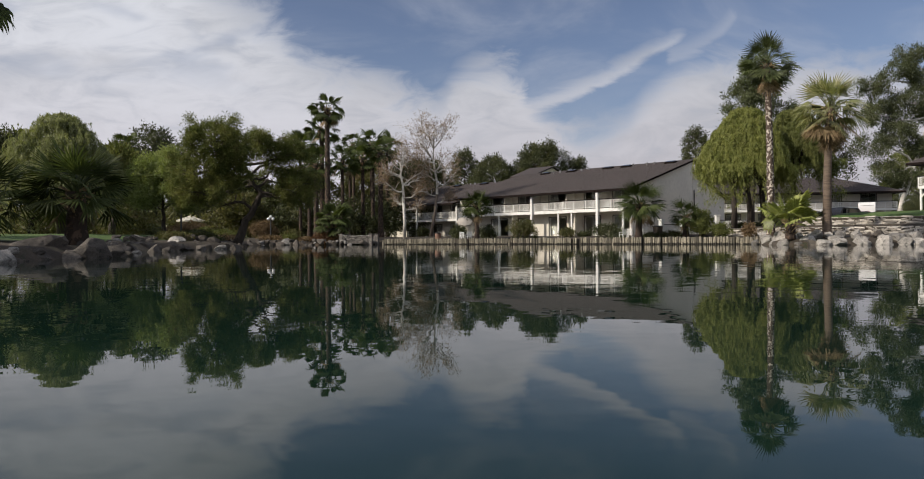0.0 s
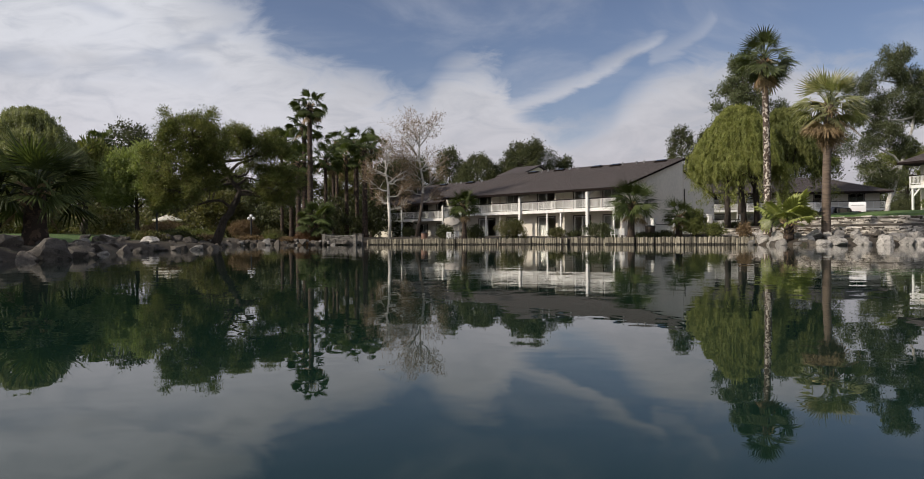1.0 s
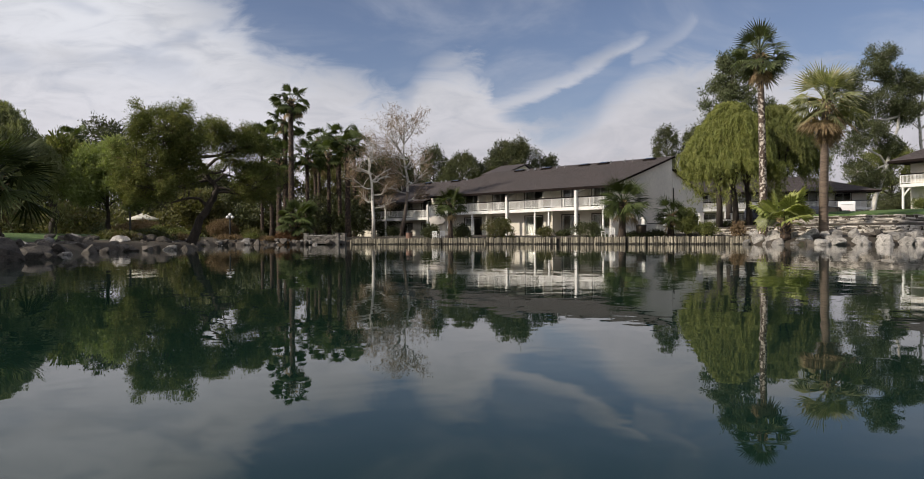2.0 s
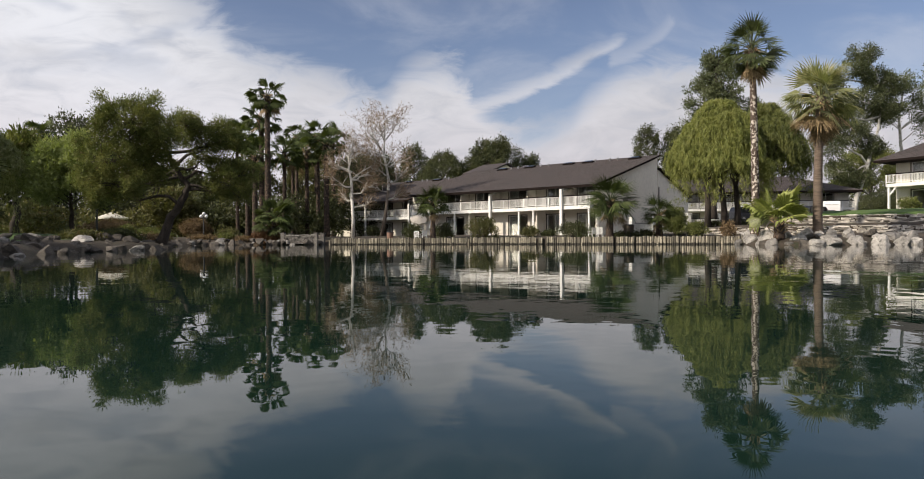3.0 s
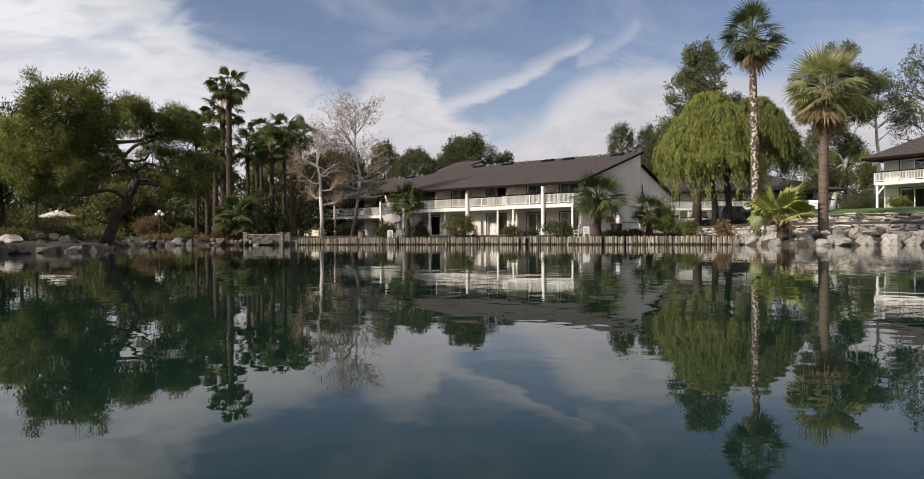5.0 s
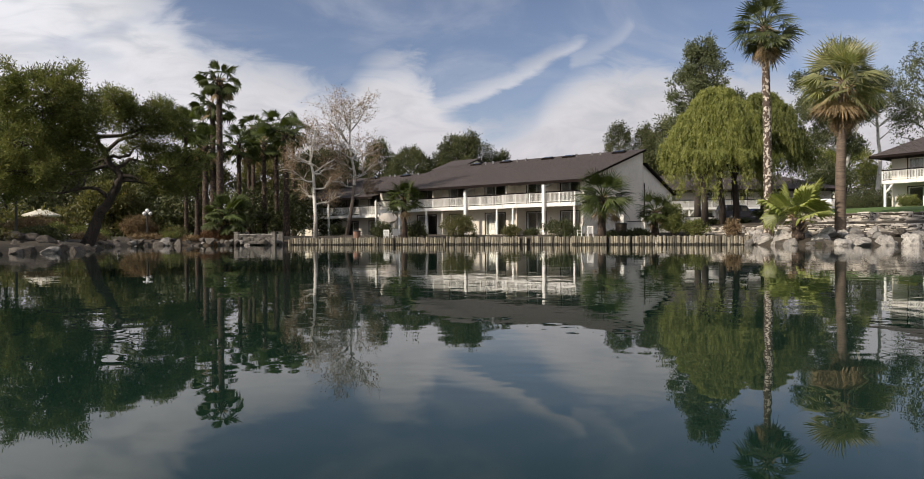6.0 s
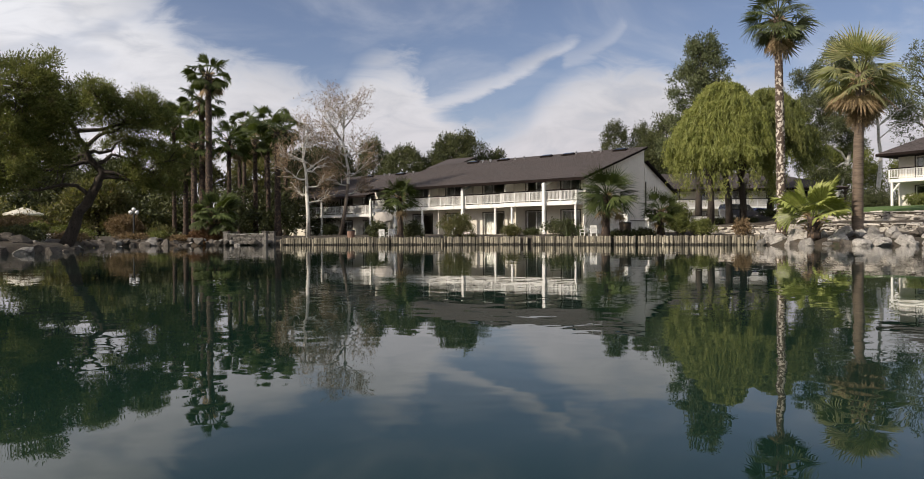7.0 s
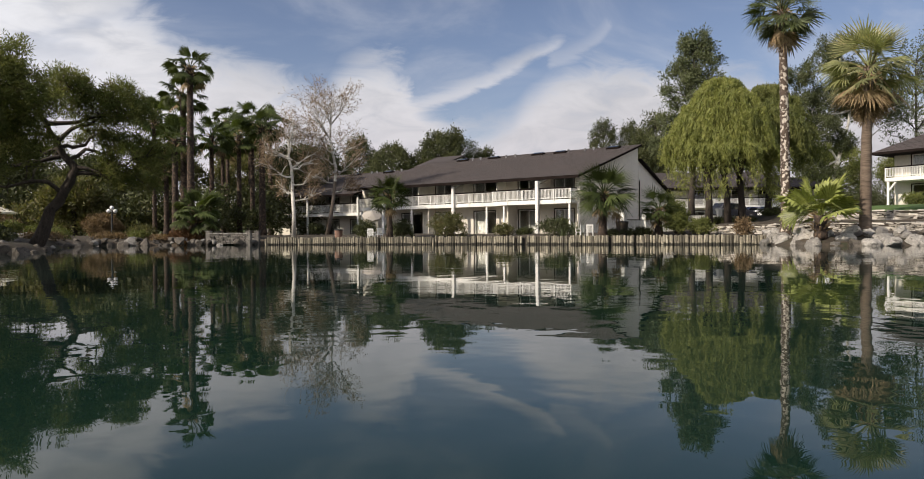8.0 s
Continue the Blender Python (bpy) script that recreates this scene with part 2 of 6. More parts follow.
WHITE = surface("white_paint", [(0.74, 0.73, 0.70), (0.80, 0.79, 0.76)], 1.5, 0.6, 0.002, 40, 0.05)
TRIM_DARK = surface("dark_trim", [(0.011, 0.008, 0.007), (0.018, 0.013, 0.012)], 2.0, 0.8, 0.0, None, 0.15, spec=0.05)
SHINGLE = surface("roof_shingle", [(0.044, 0.036, 0.035), (0.062, 0.050, 0.049), (0.034, 0.028, 0.027)], 0.6, 0.9, 0.02, 14, 0.22, stretch=(0.5, 1.5, 1.5))
GLASS = glass_material("window_glass", (0.012, 0.014, 0.016))
PANE_GLASS = clear_glass("pane_glass")
CURTAIN = surface("curtain", [(0.52, 0.50, 0.46), (0.62, 0.60, 0.55)], 3, 0.9, 0.01, 20, 0.1, stretch=(8, 8, 0.4))
METAL = surface("vent_metal", [(0.24, 0.235, 0.24), (0.36, 0.355, 0.36)], 4, 0.45, 0.0, None, 0.1, metallic=0.7)
BARK = surface("bark", [(0.032, 0.025, 0.020), (0.06, 0.047, 0.037), (0.02, 0.016, 0.013)], 2.2, 0.95, 0.04, 9, 0.35, stretch=(2, 2, 0.6))
PINE_BARK = surface("pine_bark", [(0.042, 0.033, 0.027), (0.080, 0.064, 0.052), (0.022, 0.018, 0.014)], 2.6, 0.95, 0.04, 9, 0.35, stretch=(2, 2, 0.6))
PALE_BARK = surface("pale_bark", [(0.42, 0.40, 0.36), (0.62, 0.60, 0.55), (0.22, 0.19, 0.15)], 1.4, 0.85, 0.015, 8, 0.2)
PALM_BARK = scarred_bark("palm_bark", (0.045, 0.031, 0.023), (0.125, 0.084, 0.058), 6.0, 0.37)
PALM_SMOOTH = surface("smooth_palm_bark", [(0.115, 0.083, 0.060), (0.165, 0.125, 0.094), (0.08, 0.06, 0.045)], 1.0, 0.9, 0.02, 12, 0.22, stretch=(0.6, 0.6, 5))
PALM_PATCHED = scarred_bark("patched_palm_bark", (0.095, 0.068, 0.052), (0.66, 0.59, 0.51), 7.0, 0.37, 10.0)
FROND = surface("palm_frond", [(0.072, 0.092, 0.036), (0.118, 0.138, 0.056)], 0.8, 0.42, 0.0, None, 0.2, object_vary=0.45, island_vary=0.2, spec=0.5, translucent=0.22)
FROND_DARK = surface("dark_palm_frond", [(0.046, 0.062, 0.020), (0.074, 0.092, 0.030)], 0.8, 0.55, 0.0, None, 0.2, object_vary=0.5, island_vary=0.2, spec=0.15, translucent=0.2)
# brighter copy of the frond: yellow-green with sunlight put into the colour
FROND_LIT = surface("sunlit_yellow_green_frond", [(0.19, 0.205, 0.088), (0.28, 0.285, 0.130), (0.46, 0.40, 0.22)], 0.8, 0.42, 0.0, None, 0.2, object_vary=0.4, island_vary=0.2, spec=0.5, translucent=0.25)
FROND_YOUNG = surface("young_frond", [(0.150, 0.180, 0.046), (0.245, 0.262, 0.080)], 0.8, 0.45, 0.0, None, 0.2, object_vary=0.4, island_vary=0.2, spec=0.35, translucent=0.28)
FROND_DRY = surface("dry_frond", [(0.24, 0.17, 0.095), (0.35, 0.26, 0.15), (0.15, 0.10, 0.06)], 1.5, 0.8, 0.0, None, 0.25, object_vary=0.3, island_vary=0.25, spec=0.28, translucent=0.12)
LEAF_PINE = surface("pine_needles", [(0.098, 0.118, 0.034), (0.180, 0.186, 0.060), (0.142, 0.120, 0.054)], 0.9, 0.7, 0.0, None, 0.2, island_vary=0.3, spec=0.15, translucent=0.18)
LEAF_DARK = surface("dark_leaves", [(0.050, 0.059, 0.024), (0.082, 0.089, 0.034)], 0.3, 0.6, 0.0, None, 0.2, island_vary=0.45, spec=0.28, translucent=0.12)
LEAF_FRESH = surface("fresh_leaves", [(0.185, 0.220, 0.085), (0.255, 0.285, 0.115)], 0.45, 0.6, 0.0, None, 0.2, island_vary=0.25, spec=0.28, translucent=0.34)
LEAF_PALE = surface("pale_willow_leaves", [(0.19, 0.205, 0.100), (0.28, 0.290, 0.155), (0.13, 0.145, 0.065)], 1.2, 0.6, 0.0, None, 0.2, island_vary=0.2, spec=0.28, translucent=0.3)
LEAF_GUM = surface("gum_leaves", [(0.066, 0.080, 0.036), (0.110, 0.122, 0.058)], 0.35, 0.6, 0.0, None, 0.2, island_vary=0.4, spec=0.28, translucent=0.16)
LEAF_OLIVE = surface("olive_leaves", [(0.105, 0.122, 0.034), (0.165, 0.175, 0.056)], 0.35, 0.55, 0.0, None, 0.2, island_vary=0.4, spec=0.28, translucent=0.22)
LEAF_WILLOW = surface("willow_leaves", [(0.180, 0.200, 0.056), (0.262, 0.272, 0.084), (0.112, 0.136, 0.038)], 1.5, 0.55, 0.0, None, 0.2, island_vary=0.2, spec=0.28, translucent=0.24)
LEAF_GREY = surface("grey_green_leaves", [(0.085, 0.102, 0.052), (0.130, 0.145, 0.075)], 0.35, 0.6, 0.0, None, 0.2, island_vary=0.4, spec=0.28, translucent=0.18)
LEAF_BROWN = surface("dry_leaves", [(0.16, 0.11, 0.065), (0.24, 0.17, 0.10)], 0.6, 0.8, 0.0, None, 0.2, island_vary=0.45, spec=0.28, translucent=0.15)
LEAF_RUST = surface("rust_leaves", [(0.115, 0.058, 0.032), (0.17, 0.095, 0.045)], 0.8, 0.8, 0.0, None, 0.2, island_vary=0.4, spec=0.28, translucent=0.15)
LEAF_SCRUB = surface("scrub_leaves", [(0.090, 0.093, 0.038), (0.140, 0.134, 0.058), (0.165, 0.122, 0.066)], 0.8, 0.6, 0.0, None, 0.2, island_vary=0.4, spec=0.28, translucent=0.30)
BLACK_METAL = surface("black_metal", [(0.02, 0.02, 0.02), (0.03, 0.03, 0.03)], 3, 0.45, 0.0, None, 0.1)
CANVAS = surface("canvas", [(0.70, 0.66, 0.58), (0.77, 0.73, 0.65)], 1.5, 0.85, 0.004, 30, 0.06, translucent=0.2)
GREY_CANVAS = surface("grey_canvas", [(0.40, 0.365, 0.33), (0.46, 0.42, 0.38)], 1.5, 0.85, 0.004, 30, 0.08, translucent=0.15)
TERRACOTTA = surface("terracotta", [(0.19, 0.112, 0.082), (0.25, 0.150, 0.112)], 3, 0.85, 0.003, 30, 0.15)
PLASTIC = surface("white_plastic", [(0.72, 0.72, 0.70), (0.78, 0.78, 0.76)], 3, 0.4, 0.0, None, 0.04)
RUBBER = surface("rubber", [(0.02, 0.02, 0.02), (0.025, 0.025, 0.025)], 5, 0.8, 0.0, None, 0.1)


# ---- building blocks for meshes ----
class Shape:
    """Collects faces; made() turns them into a mesh."""

    def __init__(self):
        self.v, self.f = [], []

    def quad(self, *pts):
        k = len(self.v)
        self.v += [tuple(p) for p in pts]
        self.f.append(tuple(range(k, k + len(pts))))

    def box(self, x0, y0, z0, x1, y1, z1, m=None):
        k = len(self.v)
        pts = [(x, y, z) for z in (z0, z1) for x, y in ((x0, y0), (x1, y0), (x1, y1), (x0, y1))]
        if m is not None:
            pts = [tuple(m @ Vector(p)) for p in pts]
        self.v += pts
        self.f += [tuple(k + i for i in q) for q in ((3, 2, 1, 0), (4, 5, 6, 7), (0, 1, 5, 4), (1, 2, 6, 5), (2, 3, 7, 6), (3, 0, 4, 7))]
        return self

    def prism(self, outline, a, b, axis=0):
        """An outline of (p, q) pairs drawn out from a to b along an axis (0: x, outline is y, z; 1: y, outline is x, z; 2: z)."""
        k, n = len(self.v), len(outline)
        for c in (a, b):
            for p, q in outline:
                self.v.append((c, p, q) if axis == 0 else (p, c, q) if axis == 1 else (p, q, c))
        self.f.append(tuple(range(k + n - 1, k - 1, -1)))
        self.f.append(tuple(range(k + n, k + 2 * n)))
        self.f += [(k + i, k + (i + 1) % n, k + n + (i + 1) % n, k + n + i) for i in range(n)]
        return self

    def tube(self, pts, radii, sides=8, cap=True, wobble=0.0, rng=None):
        k = len(self.v)
        pts = [Vector(p) for p in pts]
        side = None
        for i, p in enumerate(pts):
            d = (pts[min(i + 1, len(pts) - 1)] - pts[max(i - 1, 0)]).normalized()
            if side is None:
                side = d.orthogonal().normalized()
            else:
                side = (side - d * side.dot(d))
                side = side.normalized() if side.length > 1e-5 else d.orthogonal().normalized()
            other = d.cross(side)
            for j in range(sides):
                a = 2 * math.pi * j / sides
                r = radii[i] * (1 + (rng.uniform(-wobble, wobble) if wobble else 0))
                self.v.append(tuple(p + side * (r * math.cos(a)) + other * (r * math.sin(a))))
        for i in range(len(pts) - 1):
            for j in range(sides):
                a, b = k + i * sides + j, k + i * sides + (j + 1) % sides
                self.f.append((a, b, b + sides, a + sides))
        if cap:
            self.f.append(tuple(range(k + sides - 1, k - 1, -1)))
            e = k + (len(pts) - 1) * sides
            self.f.append(tuple(range(e, e + sides)))
        return self

    def lathe(self, profile, centre=(0, 0, 0), sides=14):
        """Turns (radius, height) pairs round an upright axis."""
        k, n = len(self.v), len(profile)
        for r, z in profile:
            for j in range(sides):
                a = 2 * math.pi * j / sides
                self.v.append((centre[0] + r * math.cos(a), centre[1] + r * math.sin(a), centre[2] + z))
        for i in range(n - 1):
            for j in range(sides):
                a, b = k + i * sides + j, k + i * sides + (j + 1) % sides
                self.f.append((a, b, b + sides, a + sides))
        self.f.append(tuple(range(k + sides - 1, k - 1, -1)))
        self.f.append(tuple(range(k + (n - 1) * sides, k + n * sides)))
        return self

    def made(self, name, smooth=False):
        me = bpy.data.meshes.new(name)
        me.from_pydata(self.v, [], self.f)
        if smooth:
            me.polygons.foreach_set("use_smooth", [True] * len(me.polygons))
        me.update()
        return me


def part(name, mesh, material, parent=None, label="", m=None, bevel=0.0):
    """One mesh object, under a thing or under a part."""
    if isinstance(mesh, Shape):
        mesh = mesh.made(name)
    if material is not None and not mesh.materials:
        mesh.materials.append(material)
    if bevel:
        bm = bmesh.new()
        bm.from_mesh(mesh)
        bmesh.ops.bevel(bm, geom=bm.edges[:], offset=bevel, segments=1, affect="EDGES")
        bm.to_mesh(mesh)
        bm.free()
    ob = new(name, mesh)
    if parent is not None:
        ob.parent = parent
    if m is not None:
        ob.matrix_basis = m
    if label:
        tagged(ob, label)
    return ob


def thing(name, label, category, m, group="", kind=""):
    ob = new(name)
    ob.empty_display_size = 0.2
    ob.matrix_basis = m
    return tagged(ob, label, category, group, kind)


def quads_mesh(name, verts, material, corners=4):
    """A mesh of loose four-cornered faces from an (n, 4, 3) array."""
    n = len(verts)
    me = bpy.data.meshes.new(name)
    me.vertices.add(n * corners)
    me.vertices.foreach_set("co", verts.reshape(-1).astype(np.float32))
    me.loops.add(n * corners)
    me.loops.foreach_set("vertex_index", np.arange(n * corners, dtype=np.int32))
    me.polygons.add(n)
    me.polygons.foreach_set("loop_start", np.arange(0, n * corners, corners, dtype=np.int32))
    me.materials.append(material)
    me.update(calc_edges=True)
    return me


def unit(a):
    return a / np.maximum(np.linalg.norm(a, axis=-1, keepdims=True), 1e-9)


def leaf_quads(centre, along, length, width, rng, out=None, face=0.7):
    """Diamond leaves at centres, drawn out along the given directions; out turns their faces to the outside of the crown."""
    n = len(centre)
    along = unit(along)
    normal = rng.normal(size=(n, 3))
    if out is not None:
        normal = unit(normal) + out * face + np.array([0, 0, 0.35])
    side = unit(np.cross(along, normal))
    length = length * rng.uniform(0.6, 1.3, (n, 1))
    width = width * rng.uniform(0.7, 1.3, (n, 1))
    return np.stack([centre - along * length * 0.5, centre + side * width * 0.5, centre + along * length * 0.5, centre - side * width * 0.5], 1)


def clump_points(clumps, n, rng, shell=0.55):
    """Points in ellipsoids (x, y, z, rx, ry, rz), thicker near their skins."""
    c = np.array(clumps, float)
    vol = (c[:, 3] * c[:, 4] * c[:, 5]) ** 0.75
    pick = rng.choice(len(c), n, p=vol / vol.sum())
    d = unit(rng.normal(size=(n, 3)))
    r = rng.uniform(shell ** 3, 1, (n, 1)) ** (1 / 3)
    return c[pick, :3] + d * r * c[pick, 3:], d, pick


# ---- ground, lake and stone terraces ----
TIMBER_LINE = [(22.6, 50.6), (18.3, 53.8), (14.6, 57.0), (11.5, 60.0), (6.5, 63.5), (1.8, 66.2), (-3.5, 68.9), (-8.2, 71.2)]
LAKE = TIMBER_LINE + [(-12.5, 71.4), (-17.0, 72.0), (-20.5, 70.5), (-21.5, 63.0), (-19.0, 55.0), (-15.5, 49.5), (-15.2, 43.0), (-16.6, 37.0), (-15.8, 32.0),
                      (-13.6, 27.0), (-12.6, 23.0), (-13.2, 17.0), (-15.5, 8.0), (-17.0, -8.0), (-12.0, -24.0), (8.0, -32.0), (30.0, -26.0), (44.0, -8.0),
                      (48.0, 14.0), (45.0, 32.0), (38.0, 40.0), (30.5, 42.3), (25.0, 42.9), (22.0, 44.2), (21.0, 47.2), (21.9, 49.9)]


def shore_distance(x, y):
    """Metres outside the lake's edge (inside: minus), for arrays."""
    p = np.array(LAKE)
    q = np.roll(p, -1, 0)
    best, inside = np.full(x.shape, 1e9), np.zeros(x.shape, bool)
    for (ax, ay), (bx, by) in zip(p, q):
        ex, ey = bx - ax, by - ay
        t = np.clip(((x - ax) * ex + (y - ay) * ey) / (ex * ex + ey * ey), 0, 1)
        best = np.minimum(best, np.hypot(x - ax - t * ex, y - ay - t * ey))
        cross = ((ay > y) != (by > y)) & (x < ex * (y - ay) / (by - ay + 1e-12) + ax)
        inside ^= cross
    return np.where(inside, -best, best)


def step(x, a, b):
    t = np.clip((x - a) / (b - a), 0, 1)
    return t * t * (3 - 2 * t)


TIER_1 = [(22.8, 57.5), (26.5, 53.2), (31.0, 49.6), (37.0, 46.8), (46.0, 44.0)]
TIER_2 = [(28.6, 55.6), (33.0, 52.0), (39.0, 49.2), (48.0, 46.6)]


def beyond(line, x, y):
    """How far a place lies beyond a line that runs to the right."""
    lx, ly = np.array([p[0] for p in line]), np.array([p[1] for p in line])
    return (y - np.interp(x, lx, ly)) * 0.83


def ground_height(x, y):
    x, y = np.asarray(x, float), np.asarray(y, float)
    d = shore_distance(x, y)
    z = -0.8 + 1.22 * step(d, -1.0, 1.2) + 0.38 * step(d, 0.6, 8.0)
    z = z + 0.10 * np.sin(x * 0.21 + 1.3) * np.cos(y * 0.17) * step(d, 3, 12)
    right = step(x, 22.0, 26.5)
    z = z + right * (0.72 * step(beyond(TIER_1, x, y), 0.5, 1.15) + 0.85 * step(beyond(TIER_2, x, y), 0.5, 1.15) * step(x, 27.5, 30.5))
    z = z + 0.35 * step(x, 33.5, 39) * step(y, 56, 80) - 0.35 * step(x, 24, 32) * step(y, 85, 93)
    z = z + 0.38 * step(x, 34, 39) * step(beyond(TIER_2, x, y), 0.8, 8.0) * (1 - step(y, 70, 80))
    z = z + 0.42 * step(x, 32, 38) * (1 - step(x, 44.8, 46.5)) * step(y, 76.2, 78.6) * (1 - step(y, 86, 92))
    z = z - 0.22 * step(x, 27, 30) * (1 - step(x, 34, 38)) * step(y, 57, 61) * (1 - step(y, 70, 74))
    z = z - 0.95 * step(x, 30, 36) * step(y, 66, 71.5) * (1 - step(x, 44.5, 47) * (1 - step(y, 78, 90)))
    z = z + 0.32 * step(-x, 20, 27) * step(y, 36, 48) * (1 - step(y, 64, 76))
    z = z + 6.0 * step(np.hypot(x, y - 40), 110, 420)
    return z


def spread(parts):
    return np.concatenate([np.arange(a, b, s) for a, b, s in parts])


gx = spread([(-2400, -400, 250), (-400, -100, 30), (-100, -40, 5), (-40, 56, 0.75), (56, 110, 5), (110, 400, 30), (400, 2401, 250)])
gy = spread([(-1500, -300, 200), (-300, -60, 30), (-60, 16, 4), (16, 80, 0.75), (80, 140, 4), (140, 500, 30), (500, 3001, 250)])
GX, GY = np.meshgrid(gx, gy)
GZ = ground_height(GX, GY)
me = bpy.data.meshes.new("ground")
nx, ny = len(gx), len(gy)
idx = np.arange(nx * ny).reshape(ny, nx)
faces = np.stack([idx[:-1, :-1], idx[:-1, 1:], idx[1:, 1:], idx[1:, :-1]], -1).reshape(-1, 4)
me.from_pydata(np.stack([GX, GY, GZ], -1).reshape(-1, 3).tolist(), [], faces.tolist())
me.polygons.foreach_set("use_smooth", [True] * len(me.polygons))
me.materials.append(GRASS), me.materials.append(SOIL), me.materials.append(LAWN), me.materials.append(ASPHALT)
fx, fy = GX.reshape(-1)[faces].mean(1), GY.reshape(-1)[faces].mean(1)
fd = shore_distance(fx, fy)
kind = np.where(fd < 4.5, 1, 0)
kind = np.where((fx > -10) & (fx < 27) & (fy > 50) & (fy < 95), 1, kind)
kind = np.where((fx > -29) & (fx < -8) & (fy > 40) & (fy < 92), 1, kind)
kind = np.where((fx > -70) & (fx < -19.5) & (fy > 30) & (fy < 64) & (fd > 3.2), 2, kind)
kind = np.where((fx > 28) & (fx < 75) & (beyond(TIER_2, fx, fy) > 0.5) & (fy < 74), 2, kind)
kind = np.where((fx > 20) & (fx < 60) & (fy < 62) & (beyond(TIER_2, fx, fy) < 0.5), 1, kind)
kind = np.where((fx > 20) & (fx < 33.5) & (fy > 56) & (fy < 72), 1, kind)
kind = np.where((fx > 26) & (fx < 90) & (fy > 70) & (fy < 97), 3, kind)
me.polygons.foreach_set("material_index", kind.astype(np.int32))
tagged(new("ground", me), "lake banks of soil, lawn and dry grass", "ground", kind="structure")

lake = Shape()
lake.quad((-60, -60, 0), (60, -60, 0), (60, 90, 0), (-60, 90, 0))
tagged(part("water", lake, WATER), "calm dark green lake reflecting trees and sky", "water", kind="structure")


def height(x, y):
    return float(ground_height(np.array([x]), np.array([y]))[0])


